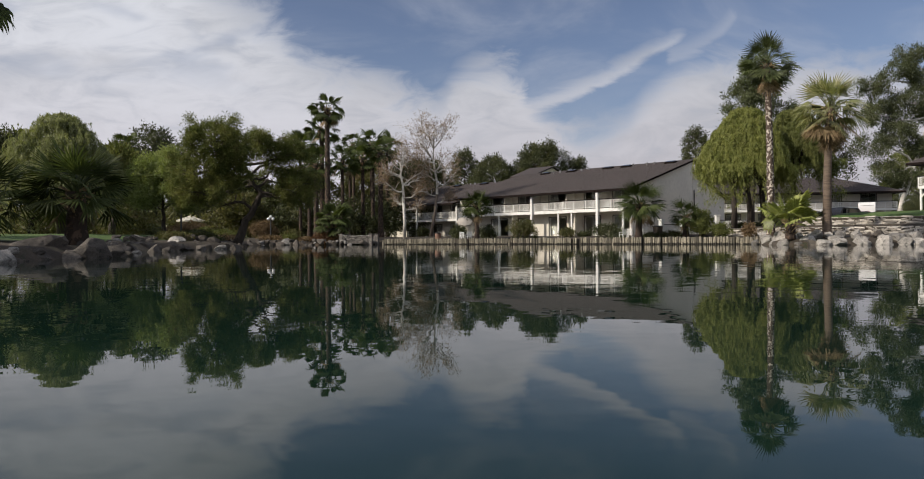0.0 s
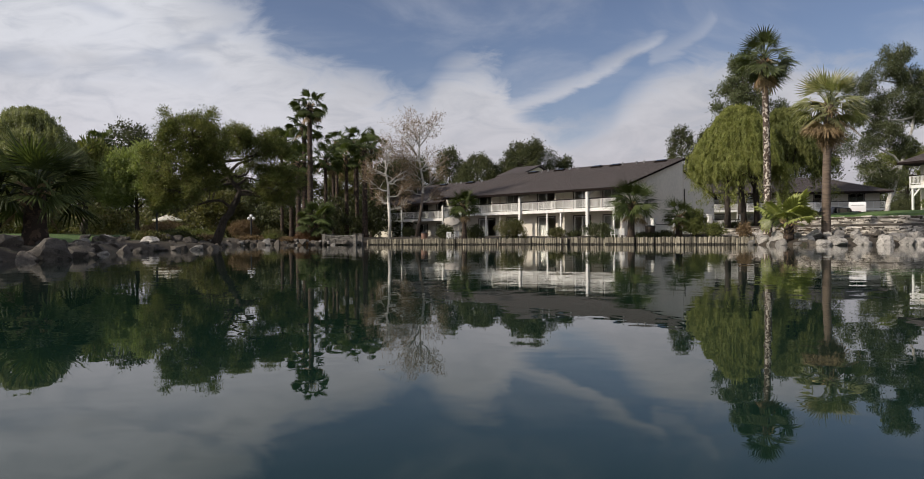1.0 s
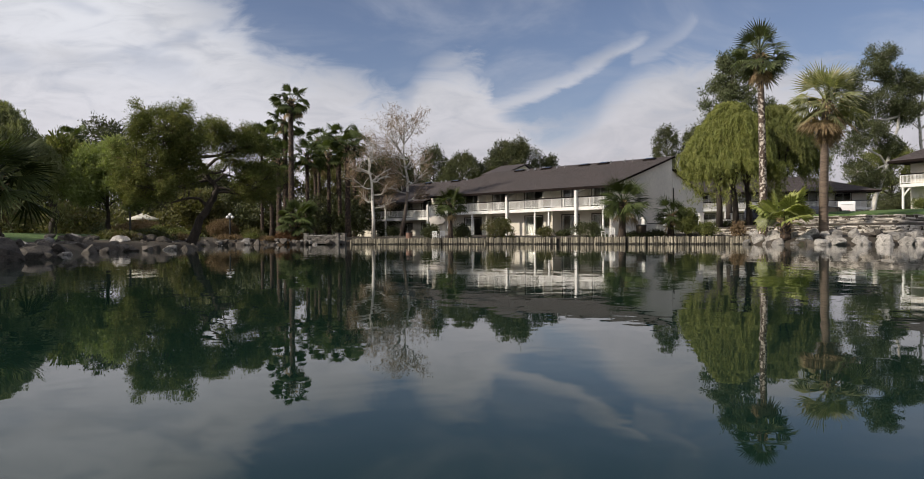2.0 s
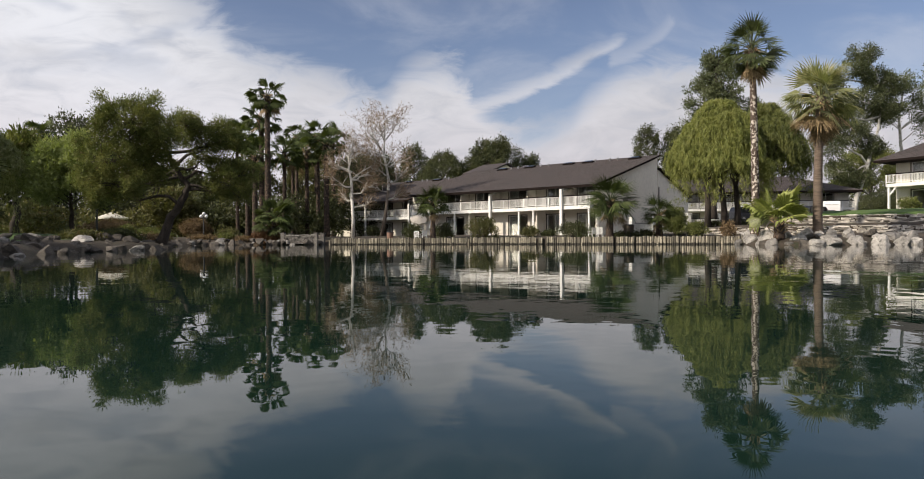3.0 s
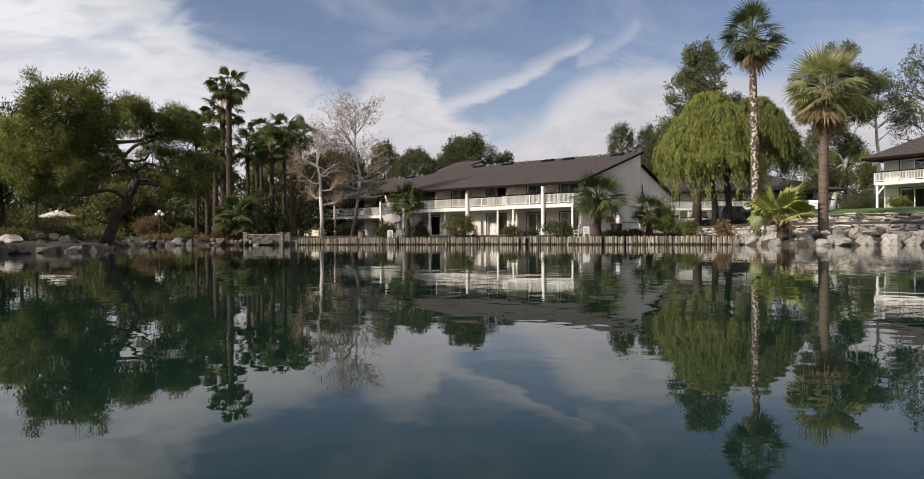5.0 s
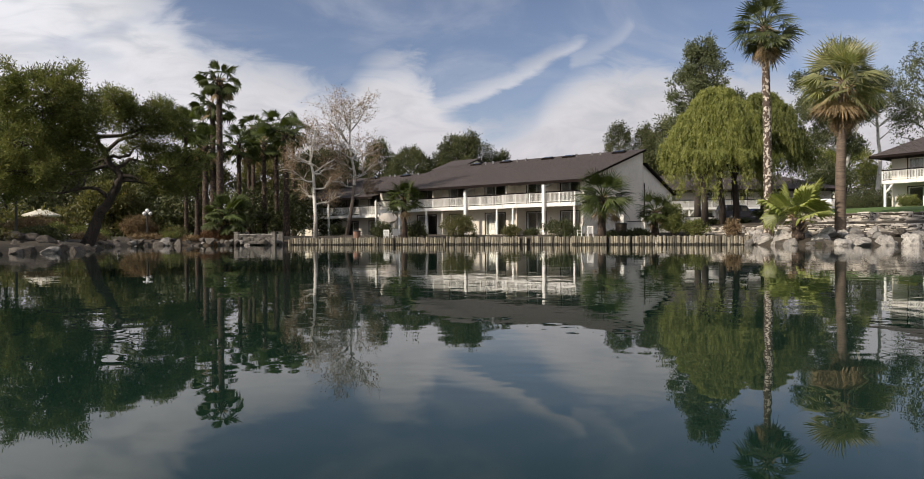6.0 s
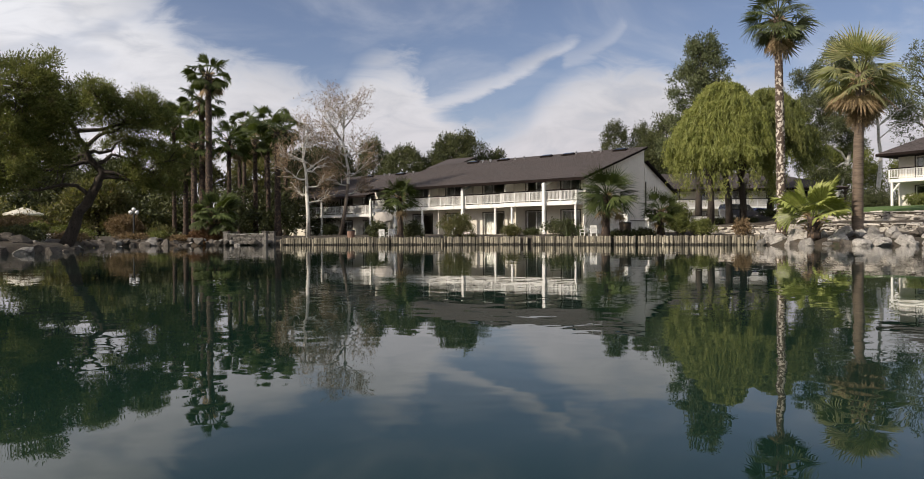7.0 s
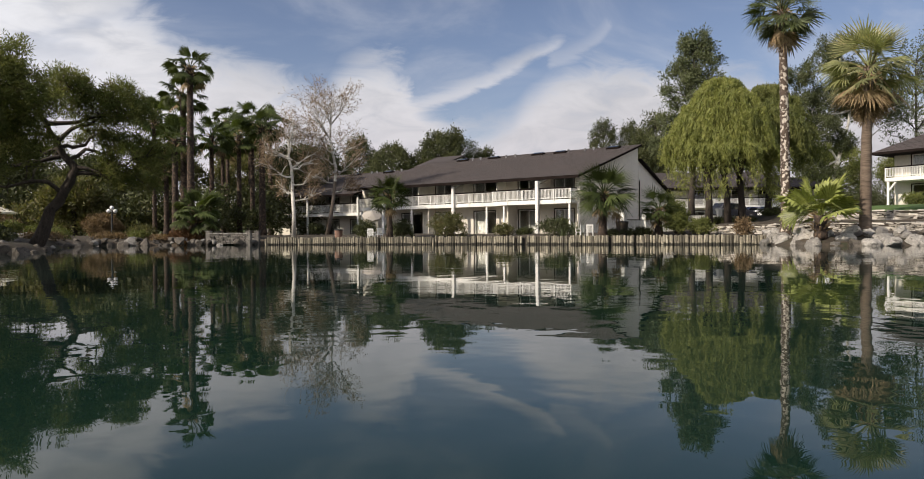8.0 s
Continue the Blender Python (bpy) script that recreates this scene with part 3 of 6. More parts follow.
# ---- plants ----
def tree(name, label, category, x, y, stem, clumps, leaf, bark=None, tufts=1500, per=14, tuft=0.28, size=(0.22, 0.035), radius=0.22,
         seed=1, group="", droop=0.0, limbs=True, twigs=3, shell=0.5, base=None, hubs=None, boughs=()):
    """A tree: stem is a list of (dx, dy, z) above the ground, clumps are ellipsoids (dx, dy, z, rx, ry, rz) of foliage,
    each on a limb of its own that leaves the stem below it."""
    rng = np.random.default_rng(seed)
    z0 = height(x, y) if base is None else base
    root = thing(name, label, category, pose(x, y, z0 - 0.05), group)
    wood = Shape()
    n = len(stem)
    rad = [radius * (1 - 0.72 * i / (n - 1)) for i in range(n)]
    rad[0] *= 1.25
    pts = [Vector(stem[0])]
    rr = [rad[0]]
    for i in range(n - 1):
        for k in (0.33, 0.67, 1.0):
            p = Vector(stem[i]).lerp(Vector(stem[i + 1]), k)
            if k < 1:
                p += Vector(rng.normal(0, radius * 0.22, 3))
            pts.append(p), rr.append(rad[i] + (rad[i + 1] - rad[i]) * k)
    wood.tube(pts, rr, 9)
    part("trunk", wood.made("trunk", True), bark or BARK, root)
    fine = Shape()
    for line in boughs:
        line = [Vector(q) for q in line]
        k = len(line)
        smooth = [line[i].lerp(line[i + 1], u) + Vector(rng.normal(0, 0.03, 3)) for i in range(k - 1) for u in (0, 0.5)] + [line[-1]]
        part("limb", Shape().tube(smooth, [radius * (0.40 - 0.30 * i / (len(smooth) - 1)) for i in range(len(smooth))], 7, False).made("limb", True), bark or BARK, root)
        for q in smooth[3:]:
            for _ in range(3):
                way = Vector(rng.normal(0, 1, 3)) * 0.55 + Vector((0, 0, 0.25))
                fine.tube([q, q + way * 0.5 + Vector(rng.normal(0, 0.08, 3)), q + way], [radius * 0.10, radius * 0.07, radius * 0.02], 5, False)
    if hubs:
        # boughs to the middle of each foliage mass, then thin crooked branches to its clumps
        ends = []
        for h in hubs:
            tip = Vector(h[:3])
            start = min(pts[len(pts) // 2:], key=lambda p: (p - tip).length)
            run = tip - start
            bough = [start]
            for k in (0.2, 0.4, 0.6, 0.8, 1.0):
                bough.append(start + run * k + Vector((0, 0, 0.16 * run.length * math.sin(k * math.pi) * (1 if run.z > 1 else -0.6))) + Vector(rng.normal(0, 0.10, 3)) * (k < 1))
            part("limb", Shape().tube(bough, [radius * q for q in (0.42, 0.36, 0.31, 0.26, 0.2, 0.12)], 7, False).made("limb", True), bark or BARK, root)
            ends.append(bough[2:])
        for c in clumps:
            tip = Vector(c[:3])
            start = min((p for e in ends for p in e), key=lambda p: (p - tip).length)
            bow = start.lerp(tip, 0.5) + Vector(rng.normal(0, 0.18, 3))
            fine.tube([start, start.lerp(bow, 0.5) + Vector(rng.normal(0, 0.06, 3)), bow, tip], [radius * 0.14, radius * 0.11, radius * 0.08, radius * 0.03], 5, False)
        tagged(part("branchwork", fine.made("branchwork", True), bark or BARK, root), kind="stuff")
    elif limbs:
        for c in clumps:
            tip = Vector(c[:3])
            low = [p for p in pts if p.z < tip.z - 0.15 * c[5]] or [pts[len(pts) // 2]]
            near = min(low, key=lambda p: (p - tip).length + abs(tip.z - p.z - (tip.xy - p.xy).length * 0.6) * 0.5)
            r0 = radius * 0.42 * min(1.0, (c[3] + c[5]) / 4)
            mid = near.lerp(tip, 0.5) + Vector((rng.normal(0, 0.25), rng.normal(0, 0.25), 0.12 * (tip - near).length))
            limb = Shape().tube([near, near.lerp(mid, 0.5) + Vector(rng.normal(0, 0.08, 3)), mid, mid.lerp(tip, 0.6) + Vector(rng.normal(0, 0.1, 3)), tip],
                                [r0, r0 * 0.8, r0 * 0.62, r0 * 0.42, r0 * 0.2], 6, False)
            part("limb", limb.made("limb", True), bark or BARK, root)
            for _ in range(twigs):
                d = unit(rng.normal(size=3)) * np.array(c[3:]) * 0.85
                end = tip + Vector(d)
                start = mid.lerp(tip, rng.uniform(0.1, 0.9))
                bow = start.lerp(end, 0.5) + Vector((0, 0, 0.1 * (end - start).length)) + Vector(rng.normal(0, 0.12, 3))
                fine.tube([start, bow, end], [r0 * 0.4, r0 * 0.25, r0 * 0.08], 5, False)
        tagged(part("branchwork", fine.made("branchwork", True), bark or BARK, root), kind="stuff")
    p, d, _ = clump_points(clumps, tufts, rng, shell)
    p = p + rng.normal(0, 0.12, p.shape)
    big = np.repeat(p, per, 0)
    out = np.repeat(d, per, 0)
    off = rng.normal(size=big.shape)
    where = big + off * tuft * 0.5
    along = off * 0.8 + out * 0.3 + np.array([0, 0, 0.5 - droop * 2.5])
    crown = quads_mesh("crown", leaf_quads(where, along, size[0], size[1], rng, out), leaf)
    tagged(part("crown", crown, None, root), kind="stuff")
    return root


def dome(cx, cy, z, rx, ry, rz, n, seed, small=0.42):
    """Foliage clumps strewn over a dome, for a rounded crown with bays in its outline."""
    rng = np.random.default_rng(seed)
    out = []
    for i in range(n):
        a = 2.39996 * i + rng.uniform(-0.4, 0.4)
        h = 1 - 1.55 * (i + 0.5) / n
        s = math.sqrt(max(1 - h * h, 0.05)) * rng.uniform(0.55, 0.85)
        k = rng.uniform(0.75, 1.25) * small
        out.append((cx + rx * s * math.cos(a), cy + ry * s * math.sin(a), z + rz * h * rng.uniform(0.55, 0.8), rx * k, ry * k, rz * k * 0.8))
    return out


def masses(spec, seed, size=0.7):
    """Small clumps strewn through a few large ellipsoids (x, y, z, rx, ry, rz, count), for a lumpy open crown."""
    rng = np.random.default_rng(seed)
    out = []
    for x, y, z, rx, ry, rz, n in spec:
        for i in range(n):
            h = 1 - 2 * (i + 0.5) / n
            a = 2.39996 * i + rng.uniform(-0.3, 0.3)
            q = rng.uniform(0.55, 1.12)
            c = math.sqrt(1 - h * h) * q
            k = size * rng.uniform(0.6, 1.4)
            out.append((x + rx * c * math.cos(a), y + ry * c * math.sin(a), z + rz * h * q, k, k, k * 0.72))
    return out


def willow(name, label, x, y, top, radius, skirt, seed, strands=900, leaf=None, trunks=((0, 0),), group=""):
    """A weeping tree: limbs that arch up and out, and strands of narrow leaves that hang from its many lobes."""
    rng = np.random.default_rng(seed)
    z0 = height(x, y)
    root = thing(name, label, "tree", pose(x, y, z0 - 0.05), group)
    for tx, ty in trunks:
        base = Vector((tx, ty, 0))
        fork = base + Vector((rng.normal(0, 0.2), rng.normal(0, 0.2), top * 0.32))
        wood = Shape().tube([base, base.lerp(fork, 0.5) + Vector((0.08, 0, 0)), fork], [0.30, 0.24, 0.22], 9)
        part("trunk", wood.made("trunk", True), BARK, root)
        for i in range(7):
            a = 2.4 * i + rng.uniform(-0.3, 0.3)
            far = radius * rng.uniform(0.4, 0.7)
            tip = Vector((tx * 0.6 + far * math.cos(a), ty * 0.6 + far * math.sin(a), top * rng.uniform(0.62, 0.8)))
            mid = fork.lerp(tip, 0.5) + Vector((0, 0, top * 0.08))
            limb = Shape().tube([fork, fork.lerp(mid, 0.5), mid, mid.lerp(tip, 0.6) + Vector((0, 0, 0.2)), tip], [0.15, 0.12, 0.08, 0.05, 0.02], 6, False)
            part("limb", limb.made("limb", True), BARK, root)
    # bunches of strands spill from an uneven dome, the outer ones down to the skirt
    f1, f2 = rng.uniform(0, 6.3, 2)
    lobes = [(0, 0, 0.72 * radius, top)]
    for i in range(11):
        a, d = 2.4 * i + rng.normal(0, 0.3), radius * rng.uniform(0.38, 0.66)
        lobes.append((d * math.cos(a), d * math.sin(a), radius * rng.uniform(0.34, 0.52), skirt + (top - skirt) * (1.02 - 0.62 * (d / radius) ** 1.3) * rng.uniform(0.90, 1.06)))

    def dome_top(x, y):
        return max((skirt + (h - skirt) * (1 - 0.55 * min(((x - lx) ** 2 + (y - ly) ** 2) / lr ** 2, 1.3) ** 1.25) for lx, ly, lr, h in lobes))

    cells, outs = [], []
    for _ in range(strands // 7):
        a, q = rng.uniform(0, 2 * math.pi), rng.uniform(0.02, 1) ** 0.6
        edge = radius * (1 + 0.09 * math.sin(3 * a + f1) + 0.06 * math.sin(7 * a + f2) + rng.normal(0, 0.03))
        cap = max(dome_top(edge * q * math.cos(a), edge * q * math.sin(a)), skirt + 0.30 * (top - skirt))
        reach = rng.uniform(0.6, 1.7) * (1.3 if q > 0.8 else 1.0)
        inner = rng.uniform() < 0.34
        for _ in range(7):
            sx, sy = edge * q * math.cos(a) + rng.normal(0, 0.12), edge * q * math.sin(a) + rng.normal(0, 0.12)
            sz = cap - abs(rng.normal(0, 0.22)) - (rng.uniform(0.5, 3.5) if inner else 0)
            low = skirt + abs(rng.normal(0, 0.5)) + 0.5 * math.sin(4 * a + f2) + 4.2 * max(0.0, q - 0.62)
            drop = min(reach * rng.uniform(0.7, 1.15), max(sz - low, 0.3))
            m = int(drop / 0.08) + 2
            t = np.linspace(0, 1, m)
            out = np.array([math.cos(a), math.sin(a)]) * 0.40 * q + rng.normal(0, 0.16, 2)
            arch = np.sqrt(t)
            cells.append(np.stack([sx + out[0] * arch, sy + out[1] * arch, sz + 0.12 * np.sin(t * math.pi) - drop * t ** 1.35], 1))
            outs.append(np.repeat(np.array([[math.cos(a) * q, math.sin(a) * q, 0.45]]), 2 * m, 0))
    p = np.concatenate(cells)
    p = np.repeat(p, 2, 0) + rng.normal(0, 0.05, (len(p) * 2, 3))
    along = np.array([0, 0, -0.9]) + rng.normal(0, 0.48, p.shape)
    crown = quads_mesh("crown", leaf_quads(p, along, 0.28, 0.046, rng, unit(np.concatenate(outs)), 0.8), leaf or LEAF_WILLOW)
    tagged(part("crown", crown, None, root), kind="stuff")
    return root


def bare_tree(x, y, top, lean, seed, label, leaves=500, dark_base=0.0, spread=1.0):
    """A leafless sycamore: pale limbs that fork again and again, with a few dry leaves."""
    rng = np.random.default_rng(seed)
    root = thing("sycamore", label, "tree", pose(x, y, height(x, y) - 0.05), "leafless sycamores by the lodge")
    pale, fine, tips = Shape(), Shape(), []

    def grow(p, d, length, r, level):
        pts, rad = [p], [r]
        n = 4 if level < 3 else 2
        for i in range(n):
            d = (d + Vector(rng.normal(0, 0.16 + 0.05 * level, 3)) + Vector((0, 0, 0.05))).normalized()
            p = p + d * (length / n)
            pts.append(p), rad.append(max(r * (1 - 0.45 * (i + 1) / n), 0.011))
            if level < 4 and (i > 0 or level > 0):
                k = 2
                for _ in range(k):
                    if rng.uniform() < (0.72 if level else 0.9):
                        out = d.orthogonal().normalized()
                        out.rotate(Matrix.Rotation(rng.uniform(0, 2 * math.pi), 3, d))
                        grow(p, (d * 0.5 + out * rng.uniform(0.7, 1.2) * spread).normalized(), length * rng.uniform(0.45, 0.66), rad[-1] * 0.62, level + 1)
        if level < 2:
            part("trunk" if level == 0 else "limb", Shape().tube(pts, rad, 8, False).made("limb", True), PALE_BARK, root)
        else:
            (pale if level == 2 else fine).tube(pts, rad, 5 if level < 3 else 3, False)
        if level >= 2:
            tips.extend(pts[1:])
        if level == 0:
            for i in range(3):
                out = d.orthogonal().normalized()
                out.rotate(Matrix.Rotation(2.1 * i, 3, d))
                grow(p, (d + out * 0.5 * spread).normalized(), length * 0.5, r * 0.5, 1)

    stem = Vector((lean[0] * 0.4, 0, top * 0.38))
    part("trunk", Shape().tube([(0, 0, 0), stem * 0.5 + Vector((0.08, 0, 0)), stem], [0.21, 0.17, 0.15], 9).made("trunk", True), DARK_BARK if dark_base else PALE_BARK, root, "dark lower trunk" if dark_base else "pale peeling trunk")
    grow(stem, Vector((lean[0] / top * 1.2, lean[1] / top, 1)).normalized(), top * 0.42, 0.15, 0)
    # wide crooked side limbs
    for i in range(6):
        a = math.pi * i + rng.normal(0, 0.45)
        k = 0.30 + 0.07 * i
        p0 = Vector((stem.x * min(1, k / 0.38), 0, top * k))
        reach = top * rng.uniform(0.15, 0.23) * spread
        pts = [p0]
        for q in (0.3, 0.55, 0.8, 1.0):
            pts.append(p0 + Vector((math.cos(a) * reach * q, math.sin(a) * reach * q * 0.7, reach * (0.07 * math.sin(q * 6 + i) + 0.35 * q * q))) + Vector(rng.normal(0, 0.06, 3)))
        part("limb", Shape().tube(pts, [0.080, 0.070, 0.060, 0.048, 0.03], 6, False).made("limb", True), PALE_BARK, root)
        for p in pts[2:]:
            for _ in range(3):
                grow(p, Vector((math.cos(a) + rng.normal(0, 0.5), math.sin(a) + rng.normal(0, 0.5), 0.7)).normalized(), top * 0.11, 0.035, 2)
    tagged(part("branchwork", pale.made("branchwork", True), PALE_BARK, root, "pale crooked branches"), kind="stuff")
    tagged(part("twig_mass", fine.made("twig_mass", True), TWIG, root, "bare brown twigs"), kind="stuff")
    t = np.array([tuple(q) for q in tips])
    pick = t[rng.integers(len(t), size=leaves)] + rng.normal(0, 0.16, (leaves, 3))
    crown = quads_mesh("leaves", leaf_quads(pick, rng.normal(size=pick.shape), 0.14, 0.09, rng), LEAF_BROWN)
    tagged(part("leaves", crown, None, root, "last dry brown leaves"), kind="stuff")
    return root


DARK_BARK = surface("mottled_dark_bark", [(0.10, 0.08, 0.065), (0.17, 0.14, 0.115), (0.06, 0.05, 0.04)], 1.5, 0.9, 0.02, 8, 0.25)
TWIG = surface("twig_bark", [(0.23, 0.165, 0.11), (0.34, 0.255, 0.175)], 1.5, 0.9, 0.0, None, 0.2, island_vary=0.3)


def frond_mesh(name, petiole, blade, segments, span, bend, droop, seed, material, fold=0.2, split=0.74):
    """One fan leaf, growing along +x on its stalk: a pleated blade that bends down from the stalk's end, its fingers split and hanging at the tips."""
    rng = np.random.default_rng(seed)
    s = Shape()
    s.tube([(0, 0, 0), (petiole * 0.5, 0, 0.05), (petiole, 0, 0.0)], [0.035, 0.026, 0.022], 4, False)
    turn = Matrix.Translation((petiole, 0, 0)) @ Matrix.Rotation(radians(bend), 4, "Y")
    half = radians(span) / segments
    for i in range(segments):
        k = (i + 0.5) / segments * 2 - 1
        a = radians(span) * k
        length = blade * (1 - 0.22 * abs(k) ** 2.2) * rng.uniform(0.88, 1.06)
        d, side = Vector((math.cos(a), math.sin(a), 0)), Vector((-math.sin(a), math.cos(a), 0))
        r1 = length * split * rng.uniform(0.88, 1.1)
        w1 = r1 * math.tan(half) * 1.12
        sink = -(0.34 if bend else 0.12) * blade * abs(k) ** 1.7
        p1 = d * r1 + Vector((0, 0, sink * 0.55 - droop * 0.14 * r1))
        tip = d * length * (1 - 0.12 * droop) + Vector((0, 0, sink - droop * 0.62 * length * rng.uniform(0.6, 1.3))) + side * rng.normal(0, 0.035 * length)
        mid = p1.lerp(tip, 0.55) + Vector((0, 0, droop * 0.06 * length))
        ridge = Vector((0, 0, fold * w1 * 2))
        w2 = w1 * 0.58
        p0, pa, pr, pb, ma, mr, mb, tp = [turn @ q for q in (Vector((0, 0, 0)), p1 - side * w1, p1 + ridge, p1 + side * w1, mid - side * w2, mid + ridge * 0.5, mid + side * w2, tip)]
        s.quad(p0, pa, pr), s.quad(p0, pr, pb), s.quad(pa, ma, mr, pr), s.quad(pr, mr, mb, pb), s.quad(ma, tp, mr), s.quad(mr, tp, mb)
    me = s.made(name)
    me.materials.append(material)
    return me


FRONDS = {}
# bend of the blade and droop of its fingers, from the youngest leaf to the oldest
LEAF_AGES = ((8, 0.12), (30, 0.34), (18, 0.42), (0, 0.08))


# stalk, blade, half the fan's spread, share of the blade that holds together, and how far it bends and droops
LEAF_KINDS = {"dark": (0.98, 0.97, 80, 0.70, 1.0, 1.0), "green": (0.90, 1.06, 76, 0.42, 0.65, 0.9), "lit": (0.88, 1.10, 74, 0.42, 0.65, 0.95), "broad": (0.90, 1.05, 96, 0.76, 0.35, 0.7), "dry": (0.90, 0.95, 60, 0.45, 1.0, 1.2), "deep": (0.88, 1.12, 88, 0.42, 0.7, 0.75), "tuft": (0.75, 1.20, 60, 0.40, 0.5, 1.0)}


def frond_set(key, material):
    if key not in FRONDS:
        stalk, blade, span, split, bend, droop = LEAF_KINDS[key]
        FRONDS[key] = [frond_mesh("frond", stalk, blade, 18, span, b * bend, dr * droop, 11 + i, material, 0.24, split) for i, (b, dr) in enumerate(LEAF_AGES)]
    return FRONDS[key]


def fan_palm(label, x, y, top, crown, fronds, seed, key="green", bark=None, radius=0.24, lean=(0, 0), low=-58, high=80, dry=5, skirt=0, name="fan_palm",
             group="", flare=1.35, base=None, rise=0.62):
    """A fan palm: ringed trunk, a head of fan leaves spread from upright to hanging, dry leaves below. crown: length of a leaf with its stalk."""
    rng = np.random.default_rng(seed)
    z0 = height(x, y) if base is None else base
    root = thing(name, label, "palm tree", pose(x, y, z0 - 0.05), group)
    hub_z = top - z0 - crown * rise
    n = max(6, int(hub_z / 0.35))
    s = Shape()
    pts, rad = [], []
    for i in range(n + 1):
        t = i / n
        pts.append((lean[0] * t * t, lean[1] * t * t, hub_z * t))
        ring = 1.0 + (0.045 if i % 2 else -0.03)
        rad.append(radius * ring * ((1 + (flare - 1) * max(0, 1 - t * n / 3.0)) * (1 - 0.25 * t) + (0.25 * max(0, t - 0.92) / 0.08)))
    s.tube(pts, rad, 11, True, 0.05, rng)
    part("trunk", s.made("trunk", True), bark or PALM_BARK, root)
    # stubs of cut stalks below the head
    stubs = Shape()
    for i in range(26):
        a, t = 2.4 * i, rng.uniform(0.0, 0.9)
        zz = hub_z - t * 1.1
        p = Vector((lean[0], lean[1], zz))
        d = Vector((math.cos(a), math.sin(a), 0.55))
        stubs.tube([p + d * radius * 0.7, p + d * (radius * 0.8 + 0.32)], [0.05, 0.03], 4)
    tagged(part("stub_collar", stubs, FROND_DRY, root), kind="stuff")
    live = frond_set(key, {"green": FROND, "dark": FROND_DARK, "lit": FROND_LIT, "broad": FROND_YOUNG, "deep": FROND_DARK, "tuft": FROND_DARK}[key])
    dead = frond_set("dry", FROND_DRY)
    total = fronds + dry
    for i in range(total):
        t = (i + 0.5) / total
        dryness = i >= fronds
        hi, lo = math.sin(radians(high)), math.sin(radians(low))
        k = min(1.0, (i + 0.5) / fronds)
        el = 0.45 * math.degrees(math.asin(hi + (lo - hi) * k)) + 0.55 * (high + (low - high) * k) + rng.normal(0, 7)
        if dryness:
            el = min(low, -25) - 4 - 30 * rng.uniform()
        az = 137.5 * i + rng.normal(0, 10)
        size = crown / 1.95 * rng.uniform(0.74, 1.14) * (0.90 if t < 0.05 else 1)
        pick = live[0] if el > 42 else live[1] if el > 2 else live[2] if el > -28 else live[3]
        mesh = dead[3] if dryness else pick
        m = Matrix.Translation((lean[0] + 0.05 * math.cos(radians(az)), lean[1] + 0.05 * math.sin(radians(az)), hub_z - 0.25 * t)) @ pose(0, 0, 0, 0, 0, az) @ pose(0, 0, 0, 0, -el, 0) @ pose(0, 0, 0, rng.normal(0, 26), 0, 0) @ Matrix.Scale(size, 4)
        part("frond", mesh, None, root, "dry brown frond" if dryness else "", m)
    for i in range(skirt):
        az = 360 * i / skirt + rng.normal(0, 8)
        m = Matrix.Translation((lean[0] * 0.96, lean[1] * 0.96, hub_z - 0.3 - 0.7 * rng.uniform())) @ pose(0, 0, 0, 0, 0, az) @ pose(0, 0, 0, 0, 86 + rng.normal(0, 4), 0) @ Matrix.Scale(crown / 1.95 * rng.uniform(0.7, 0.95), 4)
        part("frond", dead[3], None, root, "dry hanging frond", m)
    return root


def shrub(name, label, x, y, w, d, h, leaf, seed, n=260, per=14, size=(0.13, 0.045), group="", base=None):
    rng = np.random.default_rng(seed)
    z0 = height(x, y) if base is None else base
    root = thing(name, label, "bush", pose(x, y, z0 - 0.03), group)
    clumps = dome(0, 0, h * 0.45, w / 2, d / 2, h * 0.55, 9, seed, 0.55)
    wood = Shape()
    for c in clumps:
        wood.tube([(c[0] * 0.1, c[1] * 0.1, 0), (c[0] * 0.6, c[1] * 0.6, c[2] * 0.55), c[:3]], [0.03, 0.02, 0.008], 4, False)
    tagged(part("branchwork", wood, BARK, root), kind="stuff")
    p, dd, _ = clump_points(clumps, n, rng, 0.4)
    p[:, 2] = np.maximum(p[:, 2], 0.05)
    big = np.repeat(p, per, 0)
    off = rng.normal(size=big.shape)
    q = leaf_quads(big + off * 0.09, off + np.array([0, 0, 0.4]), size[0], size[1], rng, np.repeat(dd, per, 0))
    tagged(part("crown", quads_mesh("crown", q, leaf), None, root), kind="stuff")
    return root


